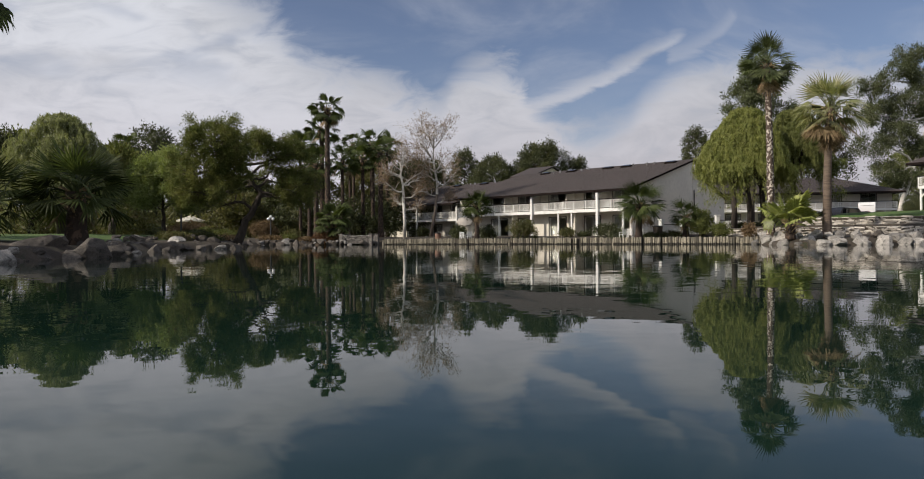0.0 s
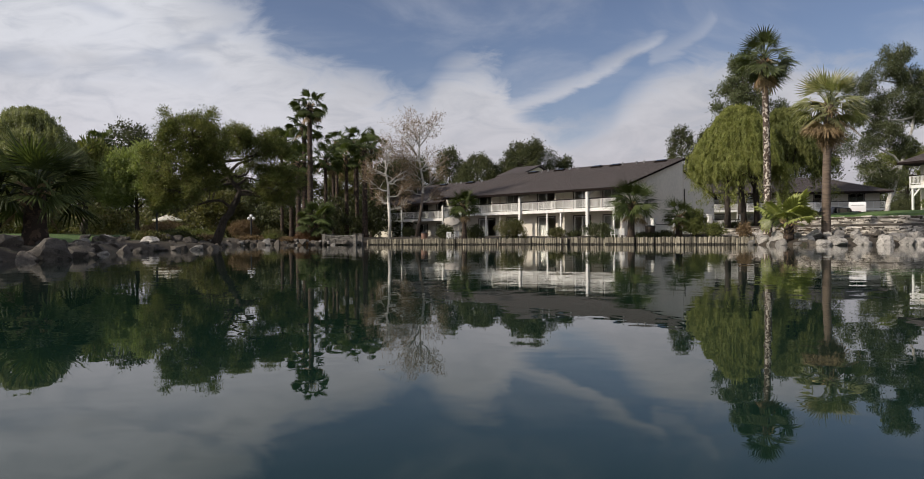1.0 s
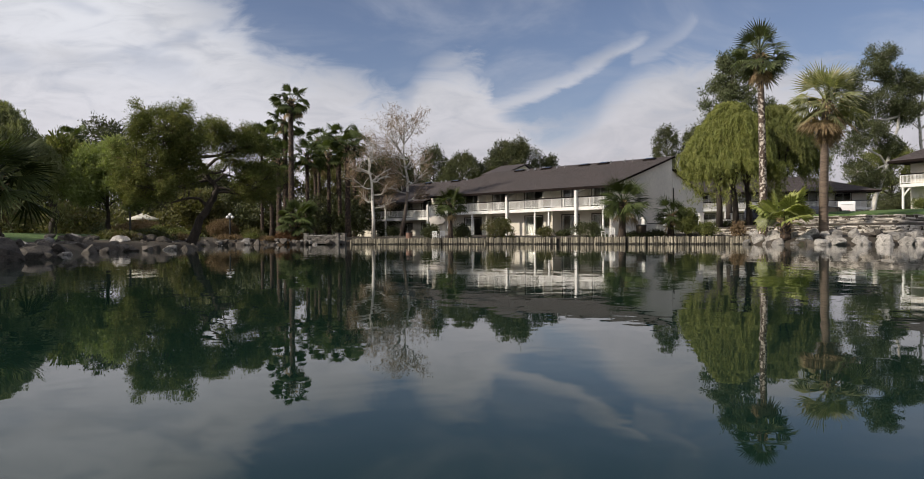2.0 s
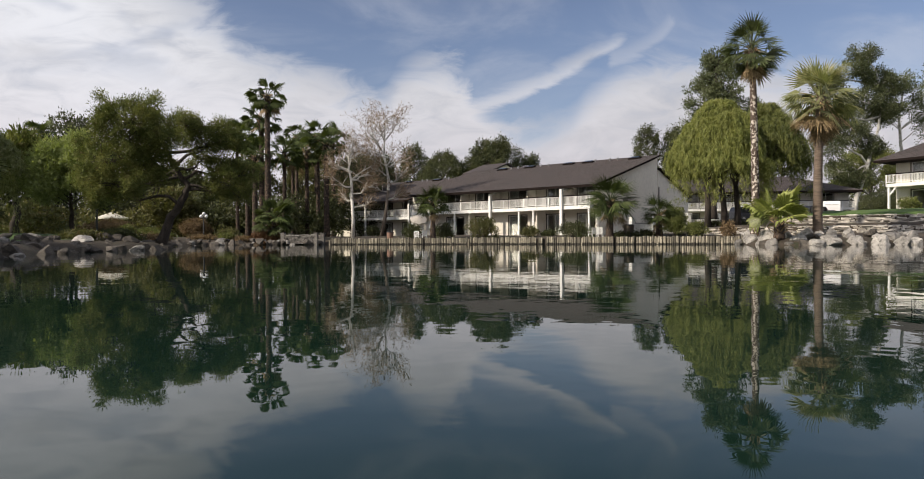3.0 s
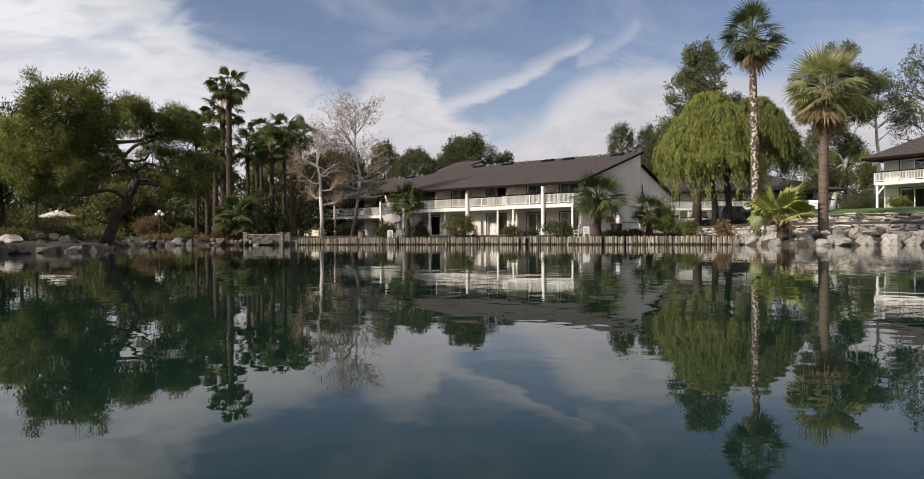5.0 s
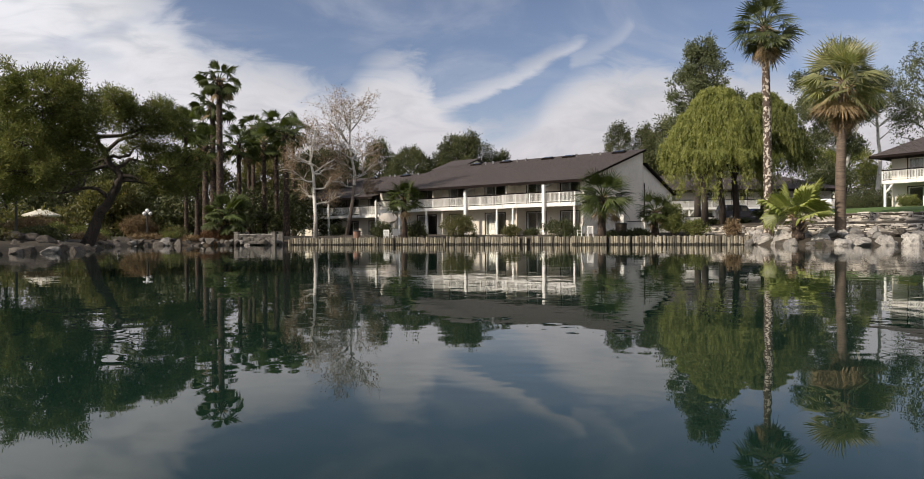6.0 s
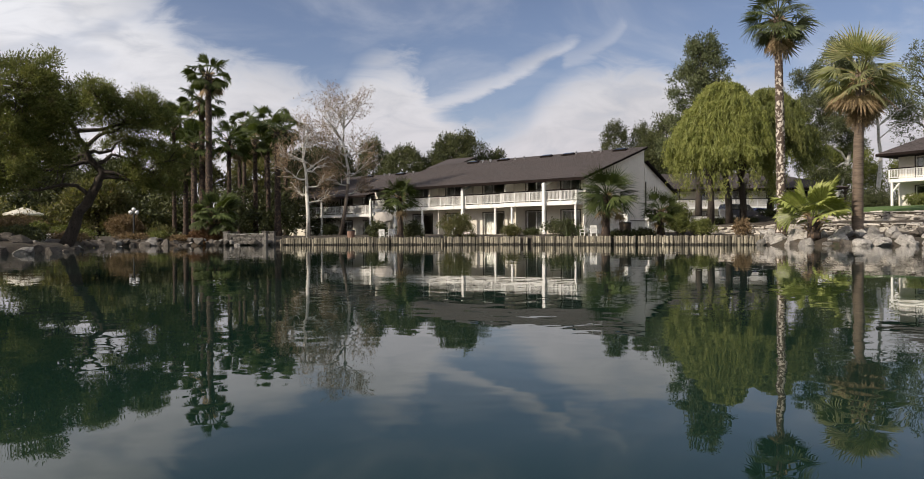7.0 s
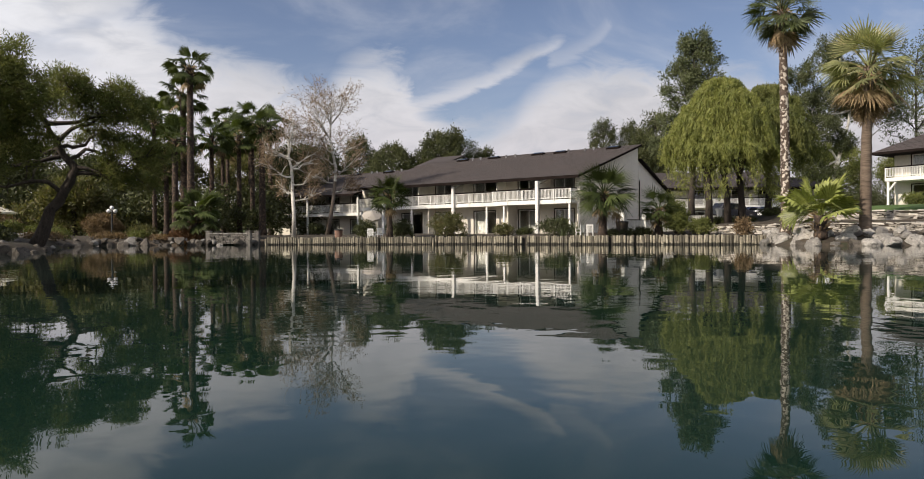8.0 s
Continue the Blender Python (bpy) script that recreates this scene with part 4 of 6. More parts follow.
# ---- the lodge ----
def wall_with_openings(s, x0, x1, y, z0, z1, thick, openings):
    """A wall along x with real openings (xa, xb, za, zb), as one closed skin."""
    xs = sorted({x0, x1, *[o[0] for o in openings], *[o[1] for o in openings]})
    zs = sorted({z0, z1, *[o[2] for o in openings], *[o[3] for o in openings]})
    ids = {}

    def at(i, j, back):
        key = (i, j, back)
        if key not in ids:
            ids[key] = len(s.v)
            s.v.append((xs[i], y + thick * back, zs[j]))
        return ids[key]

    def solid(i, j):
        if not (0 <= i < len(xs) - 1 and 0 <= j < len(zs) - 1):
            return False
        cx, cz = (xs[i] + xs[i + 1]) / 2, (zs[j] + zs[j + 1]) / 2
        return not any(a < cx < b and c < cz < d for a, b, c, d in openings)

    for i in range(len(xs) - 1):
        for j in range(len(zs) - 1):
            if not solid(i, j):
                continue
            s.f.append((at(i, j, 0), at(i + 1, j, 0), at(i + 1, j + 1, 0), at(i, j + 1, 0)))
            s.f.append((at(i, j + 1, 1), at(i + 1, j + 1, 1), at(i + 1, j, 1), at(i, j, 1)))
            for di, dj, (p, q) in ((-1, 0, ((0, 1), (0, 0))), (1, 0, ((1, 0), (1, 1))), (0, -1, ((0, 0), (1, 0))), (0, 1, ((1, 1), (0, 1)))):
                if not solid(i + di, j + dj):
                    s.f.append((at(i + q[0], j + q[1], 0), at(i + p[0], j + p[1], 0), at(i + p[0], j + p[1], 1), at(i + q[0], j + q[1], 1)))


def sliding_door(parent, xa, xb, y, za, zb, open_side, name="sliding_door"):
    """Two sliding panes in a frame; one stands drawn back or curtained."""
    frame_s = Shape()
    t = 0.06
    frame_s.box(xa, y - 0.03, za, xa + t, y + 0.10, zb).box(xb - t, y - 0.03, za, xb, y + 0.10, zb).box(xa + t, y - 0.03, zb - t, xb - t, y + 0.10, zb)
    xm = (xa + xb) / 2
    frame_s.box(xm - 0.03, y + 0.0, za, xm + 0.03, y + 0.08, zb - t)
    door = part(name, frame_s, WHITE, parent, "white-framed sliding glass door")
    case = Shape().box(xa - 0.09, y - 0.11, za, xa - 0.003, y - 0.083, zb + 0.09).box(xb + 0.003, y - 0.11, za, xb + 0.09, y - 0.083, zb + 0.09).box(xa - 0.003, y - 0.11, zb + 0.003, xb + 0.003, y - 0.083, zb + 0.09)
    part("casing", case, TRIM_DARK, door, "dark brown casing")
    for k, (a, b) in enumerate(((xa + t, xm - 0.03), (xm + 0.03, xb - t))):
        part("pane", Shape().box(a, y + 0.03, za + 0.03, b, y + 0.045, zb - t), PANE_GLASS, door).visible_shadow = False
        if k == open_side:
            c = Shape()
            for i in range(10):
                u0, u1 = a + (b - a) * i / 10, a + (b - a) * (i + 1) / 10
                c.quad((u0, y + 0.20 + 0.05 * (i % 2), za + 0.03), (u1, y + 0.20 + 0.05 * ((i + 1) % 2), za + 0.03), (u1, y + 0.20 + 0.05 * ((i + 1) % 2), zb - t), (u0, y + 0.20 + 0.05 * (i % 2), zb - t))
            part("curtain", c, CURTAIN, door, "drawn pale curtain")
    return door


def railing(parent, xa, xb, y, z, side_left=None, side_right=None):
    """A white balustrade of upright slats under a dark cap rail, with a heavier post about every metre and a half."""
    rail = Shape()
    rail.box(xa, y, z + 0.10, xb, y + 0.05, z + 0.16).box(xa, y, z + 0.84, xb, y + 0.05, z + 0.897)
    n = max(2, round((xb - xa) / 1.5))
    for i in range(n + 1):
        c = xa + (xb - xa) * i / n
        rail.box(c - 0.045, y - 0.025, z - 0.28, c + 0.045, y - 0.002, z + 0.897)
    ob = part("balustrade", rail, WHITE, parent)
    k = int((xb - xa) / 0.13)
    slats = Shape()
    for i in range(k):
        c = xa + (xb - xa) * (i + 0.5) / k
        slats.box(c - 0.022, y + 0.01, z + 0.16, c + 0.022, y + 0.035, z + 0.86)
    for yb, xx in ((side_left, xa), (side_right, xb)):
        if yb:
            m = int((yb - y) / 0.125)
            for i in range(m):
                c = y + 0.06 + (yb - y - 0.06) * (i + 0.5) / m
                slats.box(xx - 0.02, c - 0.033, z + 0.10, xx + 0.02, c + 0.033, z + 0.90)
    tagged(part("slats", slats, WHITE, ob), kind="stuff")
    cap = Shape().box(xa - 0.03, y - 0.05, z + 0.90, xb + 0.03, y + 0.09, z + 1.0)
    for yb, xx in ((side_left, xa), (side_right, xb)):
        if yb:
            cap.box(xx - 0.04, y + 0.09, z + 0.92, xx + 0.04, yb, z + 0.98)
    part("cap_rail", cap, TRIM_DARK, ob, "dark cap rail")
    return ob


def skylight(parent, x, y, z, slope):
    m = Matrix.Translation((x, y, z)) @ Matrix.Rotation(slope, 4, "X")
    ob = part("skylight", Shape().box(-0.65, -0.35, 0.0, 0.65, 0.35, 0.16), TRIM_DARK, parent, "low dark skylight", m)
    part("pane", Shape().prism([(-0.55, 0.16), (0.55, 0.16), (0.5, 0.22), (-0.5, 0.22)], -0.28, 0.28, 1), GLASS, ob)
    return ob


def vent(parent, x, y, z, r=0.08, h=0.30):
    part("vent_pipe", Shape().lathe([(r, -0.15), (r, h - 0.14), (r * 1.7, h - 0.14), (r * 1.7, h - 0.04), (r * 0.6, h)], (x, y, z), 10), METAL, parent, "metal roof vent")


LODGE = pose(14.33, 70.1, 0.80, 0, 0, -45)
lodge = thing("lodge", "two-storey stucco lodge with white balconies and grey shingle roof", "building", LODGE)
EAVE_Y, EAVE_Z, RIDGE_Y, RIDGE_Z = -0.45, 4.74, 13.45, 8.64
SLOPE = (RIDGE_Z - EAVE_Z) / (RIDGE_Y - EAVE_Y)


def roof_z(y, drop=0.0):
    return EAVE_Z + (y - EAVE_Y) * SLOPE - drop


FRONT = 1.6
ROOF_END = -21.6
DOORS = [(-16.3, -13.8), (-12.0, -10.1), (-7.5, -5.2), (-2.7, -0.7), (0.9, 2.7)]
body = Shape()
wall_with_openings(body, ROOF_END, 3.5, FRONT, 0.0, roof_z(FRONT) - 0.21, 0.25, [(a, b, c, d) for a, b in DOORS for c, d in ((0.02, 2.08), (2.84, 4.88))])
front_wall = part("front_wall", body, STUCCO, lodge, "cream stucco front wall")
floors = Shape().box(ROOF_END, FRONT + 0.25, 2.55, 3.5, 6.0, 2.75).box(ROOF_END, 5.8, 0.0, 3.5, 6.0, 4.9)
part("inner_wall", floors, STUCCO, lodge)
gable = Shape().prism([(0.55, 0.0), (RIDGE_Y + 0.1, 0.0), (RIDGE_Y + 0.1, RIDGE_Z - 0.21), (0.55, roof_z(0.55) - 0.21)], 3.5, 3.8)
part("gable_wall", gable, GABLE_STUCCO, lodge, "blank grey stucco gable wall")
part("party_wall", Shape().prism([(FRONT, 0.0), (RIDGE_Y, 0.0), (RIDGE_Y, RIDGE_Z - 0.26), (FRONT, roof_z(FRONT) - 0.27)], ROOF_END - 0.2, ROOF_END - 0.004), GABLE_STUCCO, lodge)
part("ridge_wall", Shape().box(ROOF_END - 0.2, RIDGE_Y + 0.102, 0, 3.5, RIDGE_Y + 0.35, RIDGE_Z - 0.05), GABLE_STUCCO, lodge)


def roof_slab(parent, xa, xb, ya, yb, drop=0.0, courses=46):
    """A pitched roof in overlapping courses of shingle, with a dark edge board."""
    s = Shape()
    for i in range(courses):
        a = ya + (yb - ya) * i / courses
        lift = 0.022
        k = len(s.v)
        s.v += [(xa, a, roof_z(a, drop)), (xb, a, roof_z(a, drop)), (xa, a, roof_z(a, drop) + lift), (xb, a, roof_z(a, drop) + lift)]
        s.f.append((k, k + 1, k + 3, k + 2))
        if i < courses - 1:
            s.f.append((k + 2, k + 3, k + 5, k + 4))
    k = len(s.v)
    s.v += [(xa, yb, roof_z(yb, drop)), (xb, yb, roof_z(yb, drop))]
    s.f.append((k - 2, k - 1, k + 1, k))
    ob = part("roof", s, SHINGLE, parent, "grey-brown shingle roof")
    edge_s = Shape().prism([(ya, roof_z(ya, drop) - 0.20), (yb, roof_z(yb, drop) - 0.20), (yb, roof_z(yb, drop) - 0.002), (ya, roof_z(ya, drop) - 0.002)], xa, xb)
    part("edge_board", edge_s, TRIM_DARK, ob, "dark brown eave and edge boards")
    part("gutter", Shape().box(xa - 0.02, ya - 0.11, roof_z(ya, drop) - 0.24, xb + 0.02, ya - 0.004, roof_z(ya, drop) + 0.012), TRIM_DARK, ob, "dark brown gutter")
    return ob


roof = roof_slab(lodge, ROOF_END - 0.25, 4.15, EAVE_Y, RIDGE_Y + 0.25)
# rear roof, falling away behind the ridge from a lower line
rear = Shape().prism([(RIDGE_Y + 0.35, 7.30), (RIDGE_Y + 0.35, 7.12), (RIDGE_Y + 9.0, 4.32), (RIDGE_Y + 9.0, 4.50)], ROOF_END, 4.1)
part("rear_roof", rear, TRIM_DARK, lodge, "lower rear roof")
part("rear_wall", Shape().prism([(RIDGE_Y + 0.36, 0), (RIDGE_Y + 8.6, 0), (RIDGE_Y + 8.6, 4.43), (RIDGE_Y + 0.36, 7.10)], 3.4, 3.75), GABLE_STUCCO, lodge, "pale stucco rear end wall")
part("downpipe", Shape().box(3.76, RIDGE_Y + 0.45, 0.2, 3.84, RIDGE_Y + 0.55, 5.2), TRIM_DARK, lodge)
for i, (a, b) in enumerate(DOORS):
    sliding_door(lodge, a, b, FRONT + 0.08, 2.84, 4.88, (1, 0, 0, 1, 0)[i])
    sliding_door(lodge, a, b, FRONT + 0.08, 0.02, 2.08, (0, 0, 0, 1, 0)[i])
for xa, xb, y, sl, sr in ((-4.1, 3.45, -0.55, FRONT, FRONT), (-13.0, -4.14, 0.15, None, None), (-20.75, -13.04, 0.15, None, None)):
    deck = part("balcony_deck", Shape().box(xa, y + 0.05, 2.50, xb, FRONT - 0.003, 2.80), WHITE, lodge, "white-painted balcony deck")
    part("fascia", Shape().box(xa - 0.02, y, 2.46, xb + 0.02, y + 0.05, 2.72), WHITE, deck)
    railing(deck, xa, xb, y, 2.80, sl, sr)
for x, y in ((0.43, -0.69), (-8.8, 0.01), (-17.4, 0.01)):
    p = part("post", Shape().box(x - 0.13, y - 0.13, -0.05, x + 0.13, y + 0.13, 4.40), WHITE, lodge, "tall white post", bevel=0.012)
    part("brace", Shape().prism([(y + 0.10, 4.15), (y + 0.10, 4.32), (FRONT, 4.95), (FRONT, 4.78)], x - 0.05, x + 0.05), WHITE, p, "slanting white brace")
    part("fin_wall", Shape().prism([(y + 0.16, 2.82), (FRONT - 0.003, 2.82), (FRONT - 0.003, 4.72), (y + 0.16, 4.10)], x - 0.07, x + 0.07), STUCCO, lodge)
for x, y in ((-3.0, -0.40), (-5.25, 0.28), (3.3, -0.40), (-14.0, 0.28), (-20.6, 0.28)):
    part("post", Shape().box(x - 0.08, y - 0.08, -0.05, x + 0.08, y + 0.08, 2.47), WHITE, lodge, "slim white post", bevel=0.01)
for x, y in ((-2.98, 0.12), (-12.2, 0.6)):
    part("fin_wall", Shape().box(x - 0.07, y, 0.0, x + 0.07, FRONT - 0.003, 2.49), STUCCO, lodge)
for x in (-4.12, -13.02):
    part("fin_wall", Shape().prism([(0.15, 2.82), (FRONT - 0.003, 2.82), (FRONT - 0.003, 4.8), (0.15, 4.5)], x - 0.07, x + 0.07), STUCCO, lodge)
for x in (-16.3, -12.1, -6.6, -4.0, 1.8):
    skylight(lodge, x, 12.3, roof_z(12.3) + 0.0, math.atan(SLOPE))
for x, y in ((-14.9, 12.2), (-13.9, 12.3), (-10.5, 12.2), (-9.4, 12.3), (-1.3, 12.4), (-0.4, 12.5), (-12.6, 12.5), (-3.2, 12.5)):
    vent(lodge, x, y, roof_z(y))

# the lower wing on the far end of the lodge
wing = thing("lodge_wing", "lower lodge wing with a white balcony and shingle roof", "building", LODGE @ Matrix.Translation((0, 0.9, -0.42)))
wb = Shape()
WDOORS = [(-24.4, -22.4), (-28.0, -26.2), (-33.2, -31.2)]
wall_with_openings(wb, -40.0, -21.85, FRONT, 0.4, roof_z(FRONT) - 0.21, 0.25, [(a, b, c, d) for a, b in WDOORS for c, d in ((0.42, 2.08), (2.84, 4.85))])
part("front_wall", wb, STUCCO, wing)
part("inner_wall", Shape().box(-40, FRONT + 0.25, 2.55, -21, 6, 2.75).box(-40, 5.8, 0.3, -21, 6, 4.9), STUCCO, wing)
roof_slab(wing, -40.4, -21.87, EAVE_Y, 12.6, 0.0, 40)
part("rear_wall", Shape().box(-40.0, 12.2, 0, -21.9, 12.4, roof_z(12.2) - 0.22), GABLE_STUCCO, wing)
for i, (a, b) in enumerate(WDOORS):
    sliding_door(wing, a, b, FRONT + 0.08, 2.84, 4.85, (1, 9, 9)[i])
    sliding_door(wing, a, b, FRONT + 0.08, 0.42, 2.08, (9, 1, 9)[i])
wd = part("balcony_deck", Shape().box(-38.0, 0.05, 2.50, -20.95, FRONT - 0.003, 2.80), WHITE, wing, "white-painted balcony deck")
part("fascia", Shape().box(-38.0, 0.0, 2.46, -20.95, 0.05, 2.72), WHITE, wd)
railing(wd, -38.0, -20.95, 0.0, 2.80)
for x in (-21.7, -29.35, -36.9):
    part("post", Shape().box(x - 0.12, -0.16, 0.35, x + 0.12, -0.02, 4.35), WHITE, wing, "tall white post", bevel=0.01)
skylight(wing, -33.0, 11.4, roof_z(11.4), math.atan(SLOPE))
skylight(wing, -27.5, 11.4, roof_z(11.4), math.atan(SLOPE))
for x in (-30.5, -29.6, -25.6):
    vent(wing, x, 11.6, roof_z(11.6))


# ---- hall behind the lodge, of which only the roof's end shows ----
hall = thing("rear_hall", "rear hall with a dark pitched roof behind the lodge", "building", pose(16.6, 119.0, 0.9, 0, 0, -45))
part("wall", Shape().prism([(-5, 0), (5, 0), (5, 10.3), (0, 12.0), (-5, 10.3)], -5, -0.4), STUCCO, hall)
part("roof", Shape().prism([(-5.6, 10.2), (0, 12.1), (5.6, 10.2), (5.6, 10.45), (0, 12.35), (-5.6, 10.45)], -5.4, 0), SHINGLE, hall, "dark shingle roof")


# ---- neighbouring houses ----
def balcony_house(name, label, m, width, depth, floor2, eave, ridge, doors):
    """A two-storey house with a hipped roof and a white balcony along its front."""
    h = thing(name, label, "house", m)
    s = Shape()
    wall_with_openings(s, 0, width, 1.5, 0, eave - 0.22, 0.25, [(a, b, c, c + 2.0) for a, b in doors for c in (0.1, floor2 + 0.1)])
    s.box(0, 1.75, 0, 0.25, depth, eave).box(width - 0.25, 1.75, 0, width, depth, eave).box(0.25, depth - 0.25, 0, width - 0.25, depth, eave)
    s.box(0.25, 1.75, floor2 - 0.2, width - 0.25, depth - 0.25, floor2)
    part("wall", s, STUCCO, h, "cream stucco walls")
    o, hip = 0.9, depth * 0.55
    r = Shape()
    a, b, c, d = (-o, -o, eave), (width + o, -o, eave), (width + o, depth + o, eave), (-o, depth + o, eave)
    e, f = (hip, depth / 2, ridge), (width - hip, depth / 2, ridge)
    n = 24
    for p, q, t, u in ((a, b, f, e), (c, d, e, f), (d, a, e, e), (b, c, f, f)):
        p, q, t, u = Vector(p), Vector(q), Vector(t), Vector(u)
        k = len(r.v)
        for i in range(n + 1):
            up = Vector((0, 0, 0.02))
            lo, hi = p.lerp(u, i / n), q.lerp(t, i / n)
            r.v += [tuple(lo), tuple(hi), tuple(lo + up), tuple(hi + up)]
            if i < n:
                r.f += [(k, k + 1, k + 3, k + 2), (k + 2, k + 3, k + 5, k + 4)]
            k += 4
    rf = part("roof", r, SHINGLE, h, "grey shingle hipped roof")
    part("edge_board", Shape().box(-o, -o, eave - 0.22, width + o, depth + o, eave - 0.004), TRIM_DARK, rf, "dark edge board")
    dk = part("balcony_deck", Shape().box(0, -0.2, floor2 - 0.32, width, 1.497, floor2), WHITE, h)
    railing(dk, 0, width, -0.25, floor2)
    for x in np.arange(0.15, width, 4.4):
        x = float(x)
        p = part("post", Shape().box(x - 0.09, -0.12, 0, x + 0.09, 0.06, floor2 - 0.32), WHITE, h)
        part("brace", Shape().prism([(x + 0.09, floor2 - 1.0), (x + 0.09, floor2 - 1.2), (x + 0.8, floor2 - 0.33), (x + 0.6, floor2 - 0.33)], -0.08, 0.02, 1), WHITE, p)
    for i, (xa, xb) in enumerate(doors):
        sliding_door(h, xa, xb, 1.56, 0.1, 2.1, 9)
        sliding_door(h, xa, xb, 1.56, floor2 + 0.1, floor2 + 2.1, i % 3)
    return h


balcony_house("lakeside_house", "two-storey cream house with a white balcony on the lawn", pose(47.4, 69.2, height(47.6, 66.0) + 0.10, 0, 0, -66), 22, 11, 2.75, 5.1, 8.6,
              [(1.5, 4.0), (7.5, 10), (14, 16.5)])
balcony_house("apartment_house", "long cream apartment house with white balconies beyond the parking", pose(33.0, 99.5, height(48, 97) + 0.2, 0, 0, -13), 28, 12, 2.75, 5.05, 7.6,
              [(1.5, 3.5), (6, 8), (10.5, 12.5), (15, 17), (19.5, 21.5), (24, 26)])

# ---- timber retaining wall ----
timber_wall = thing("timber_wall", "retaining wall of upright weathered timber posts at the water's edge", "retaining wall", pose(0, 0, 0))
rng = np.random.default_rng(5)
LOGS = []
for i in range(6):
    s = Shape()
    r, lean = 0.080 + 0.014 * rng.uniform(), rng.normal(0, 0.010)
    s.tube([(0, 0, -0.7), (lean, 0, 0.1), (lean * 1.5, 0, 0.585), (lean * 1.5, 0, 0.605)], [r, r * 0.99, r * 0.97, r * 0.8], 11, True, 0.05, rng)
    me = s.made("timber_post", False)
    me.materials.append(TIMBER)
    LOGS.append(me)
total, seg = 0.0, []
for a, b in zip(TIMBER_LINE, TIMBER_LINE[1:]):
    seg.append((total, math.dist(a, b), a, b))
    total += math.dist(a, b)
pos = 0.0
while pos < total:
    s0, ln, a, b = [g for g in seg if g[0] <= pos][-1]
    k = (pos - s0) / ln
    x, y = a[0] + (b[0] - a[0]) * k, a[1] + (b[1] - a[1]) * k
    thick = rng.uniform(0.78, 1.06)
    pos += 0.090 * thick
    gap = rng.uniform() < 0.02
    if not gap:
        part("timber_post", LOGS[rng.integers(6)], None, timber_wall, "", Matrix.Translation((x + rng.normal(0, 0.015), y + rng.normal(0, 0.014) - 0.25, rng.normal(-0.01, 0.024) - 0.10 * (rng.uniform() < 0.05))) @ pose(0, 0, 0, rng.normal(0, 1.5), rng.normal(0, 1.8), rng.uniform(0, 360)) @ Matrix.Diagonal((thick, thick, 1, 1)))
    pos += 0.090 * thick
backing = Shape()
for s0, ln, a, b in seg:
    d = Vector((b[0] - a[0], b[1] - a[1], 0)).normalized()
    nrm = Vector((d.y, -d.x, 0))
    pa, pb = Vector((*a, 0)) + nrm * 0.02, Vector((*b, 0)) + nrm * 0.02
    backing.quad(pa + Vector((0, 0, -0.7)), pb + Vector((0, 0, -0.7)), pb + Vector((0, 0, 0.52)), pa + Vector((0, 0, 0.52)))
    backing.quad(pa + Vector((0, 0, 0.52)), pb + Vector((0, 0, 0.52)), pb + nrm * 1.0 + Vector((0, 0, 0.5)), pa + nrm * 1.0 + Vector((0, 0, 0.5)))
part("soil_backing", backing, SOIL, timber_wall, "soil packed behind the posts")

# ---- boulders ----
ROCKS = []
for i in range(10):
    bm = bmesh.new()
    bmesh.ops.create_icosphere(bm, subdivisions=3, radius=1.0)
    rr = np.random.default_rng(100 + i)
    cuts = [(Vector(unit(rr.normal(size=3))), rr.uniform(0.48, 0.82)) for _ in range(15)]
    for v in bm.verts:
        for nrm, dist in cuts:
            over = v.co.dot(nrm) - dist
            if over > 0:
                v.co -= nrm * over
        v.co *= 1 + 0.10 * noise.noise(v.co * 1.7 + Vector((i * 7, 0, 0))) + 0.035 * noise.noise(v.co * 5 + Vector((0, i * 3, 0)))
    me = bpy.data.meshes.new("boulder")
    bm.to_mesh(me)
    bm.free()
    ROCKS.append(me)
ROCK_MESH = {}


def rock(x, y, z, rx, ry, rz, material, seed, label, group, name="boulder"):
    key = (seed % 10, material.name)
    if key not in ROCK_MESH:
        me = ROCKS[seed % 10].copy()
        me.materials.append(material)
        ROCK_MESH[key] = me
    ob = new(name, ROCK_MESH[key])
    ob.matrix_basis = pose(x, y, z, (seed * 37 % 61) - 30, (seed * 53 % 57) - 28, seed * 77 % 360) @ Matrix.Diagonal((rx, ry, rz, 1))
    return tagged(ob, label, "rock", group)


def along(line, step_m, rng, jitter=0.25):
    for a, b in zip(line, line[1:]):
        n = max(1, int(math.dist(a, b) / step_m))
        for i in range(n):
            k = (i + rng.uniform(0.2, 0.8)) / n
            yield a[0] + (b[0] - a[0]) * k + rng.normal(0, jitter), a[1] + (b[1] - a[1]) * k + rng.normal(0, jitter)


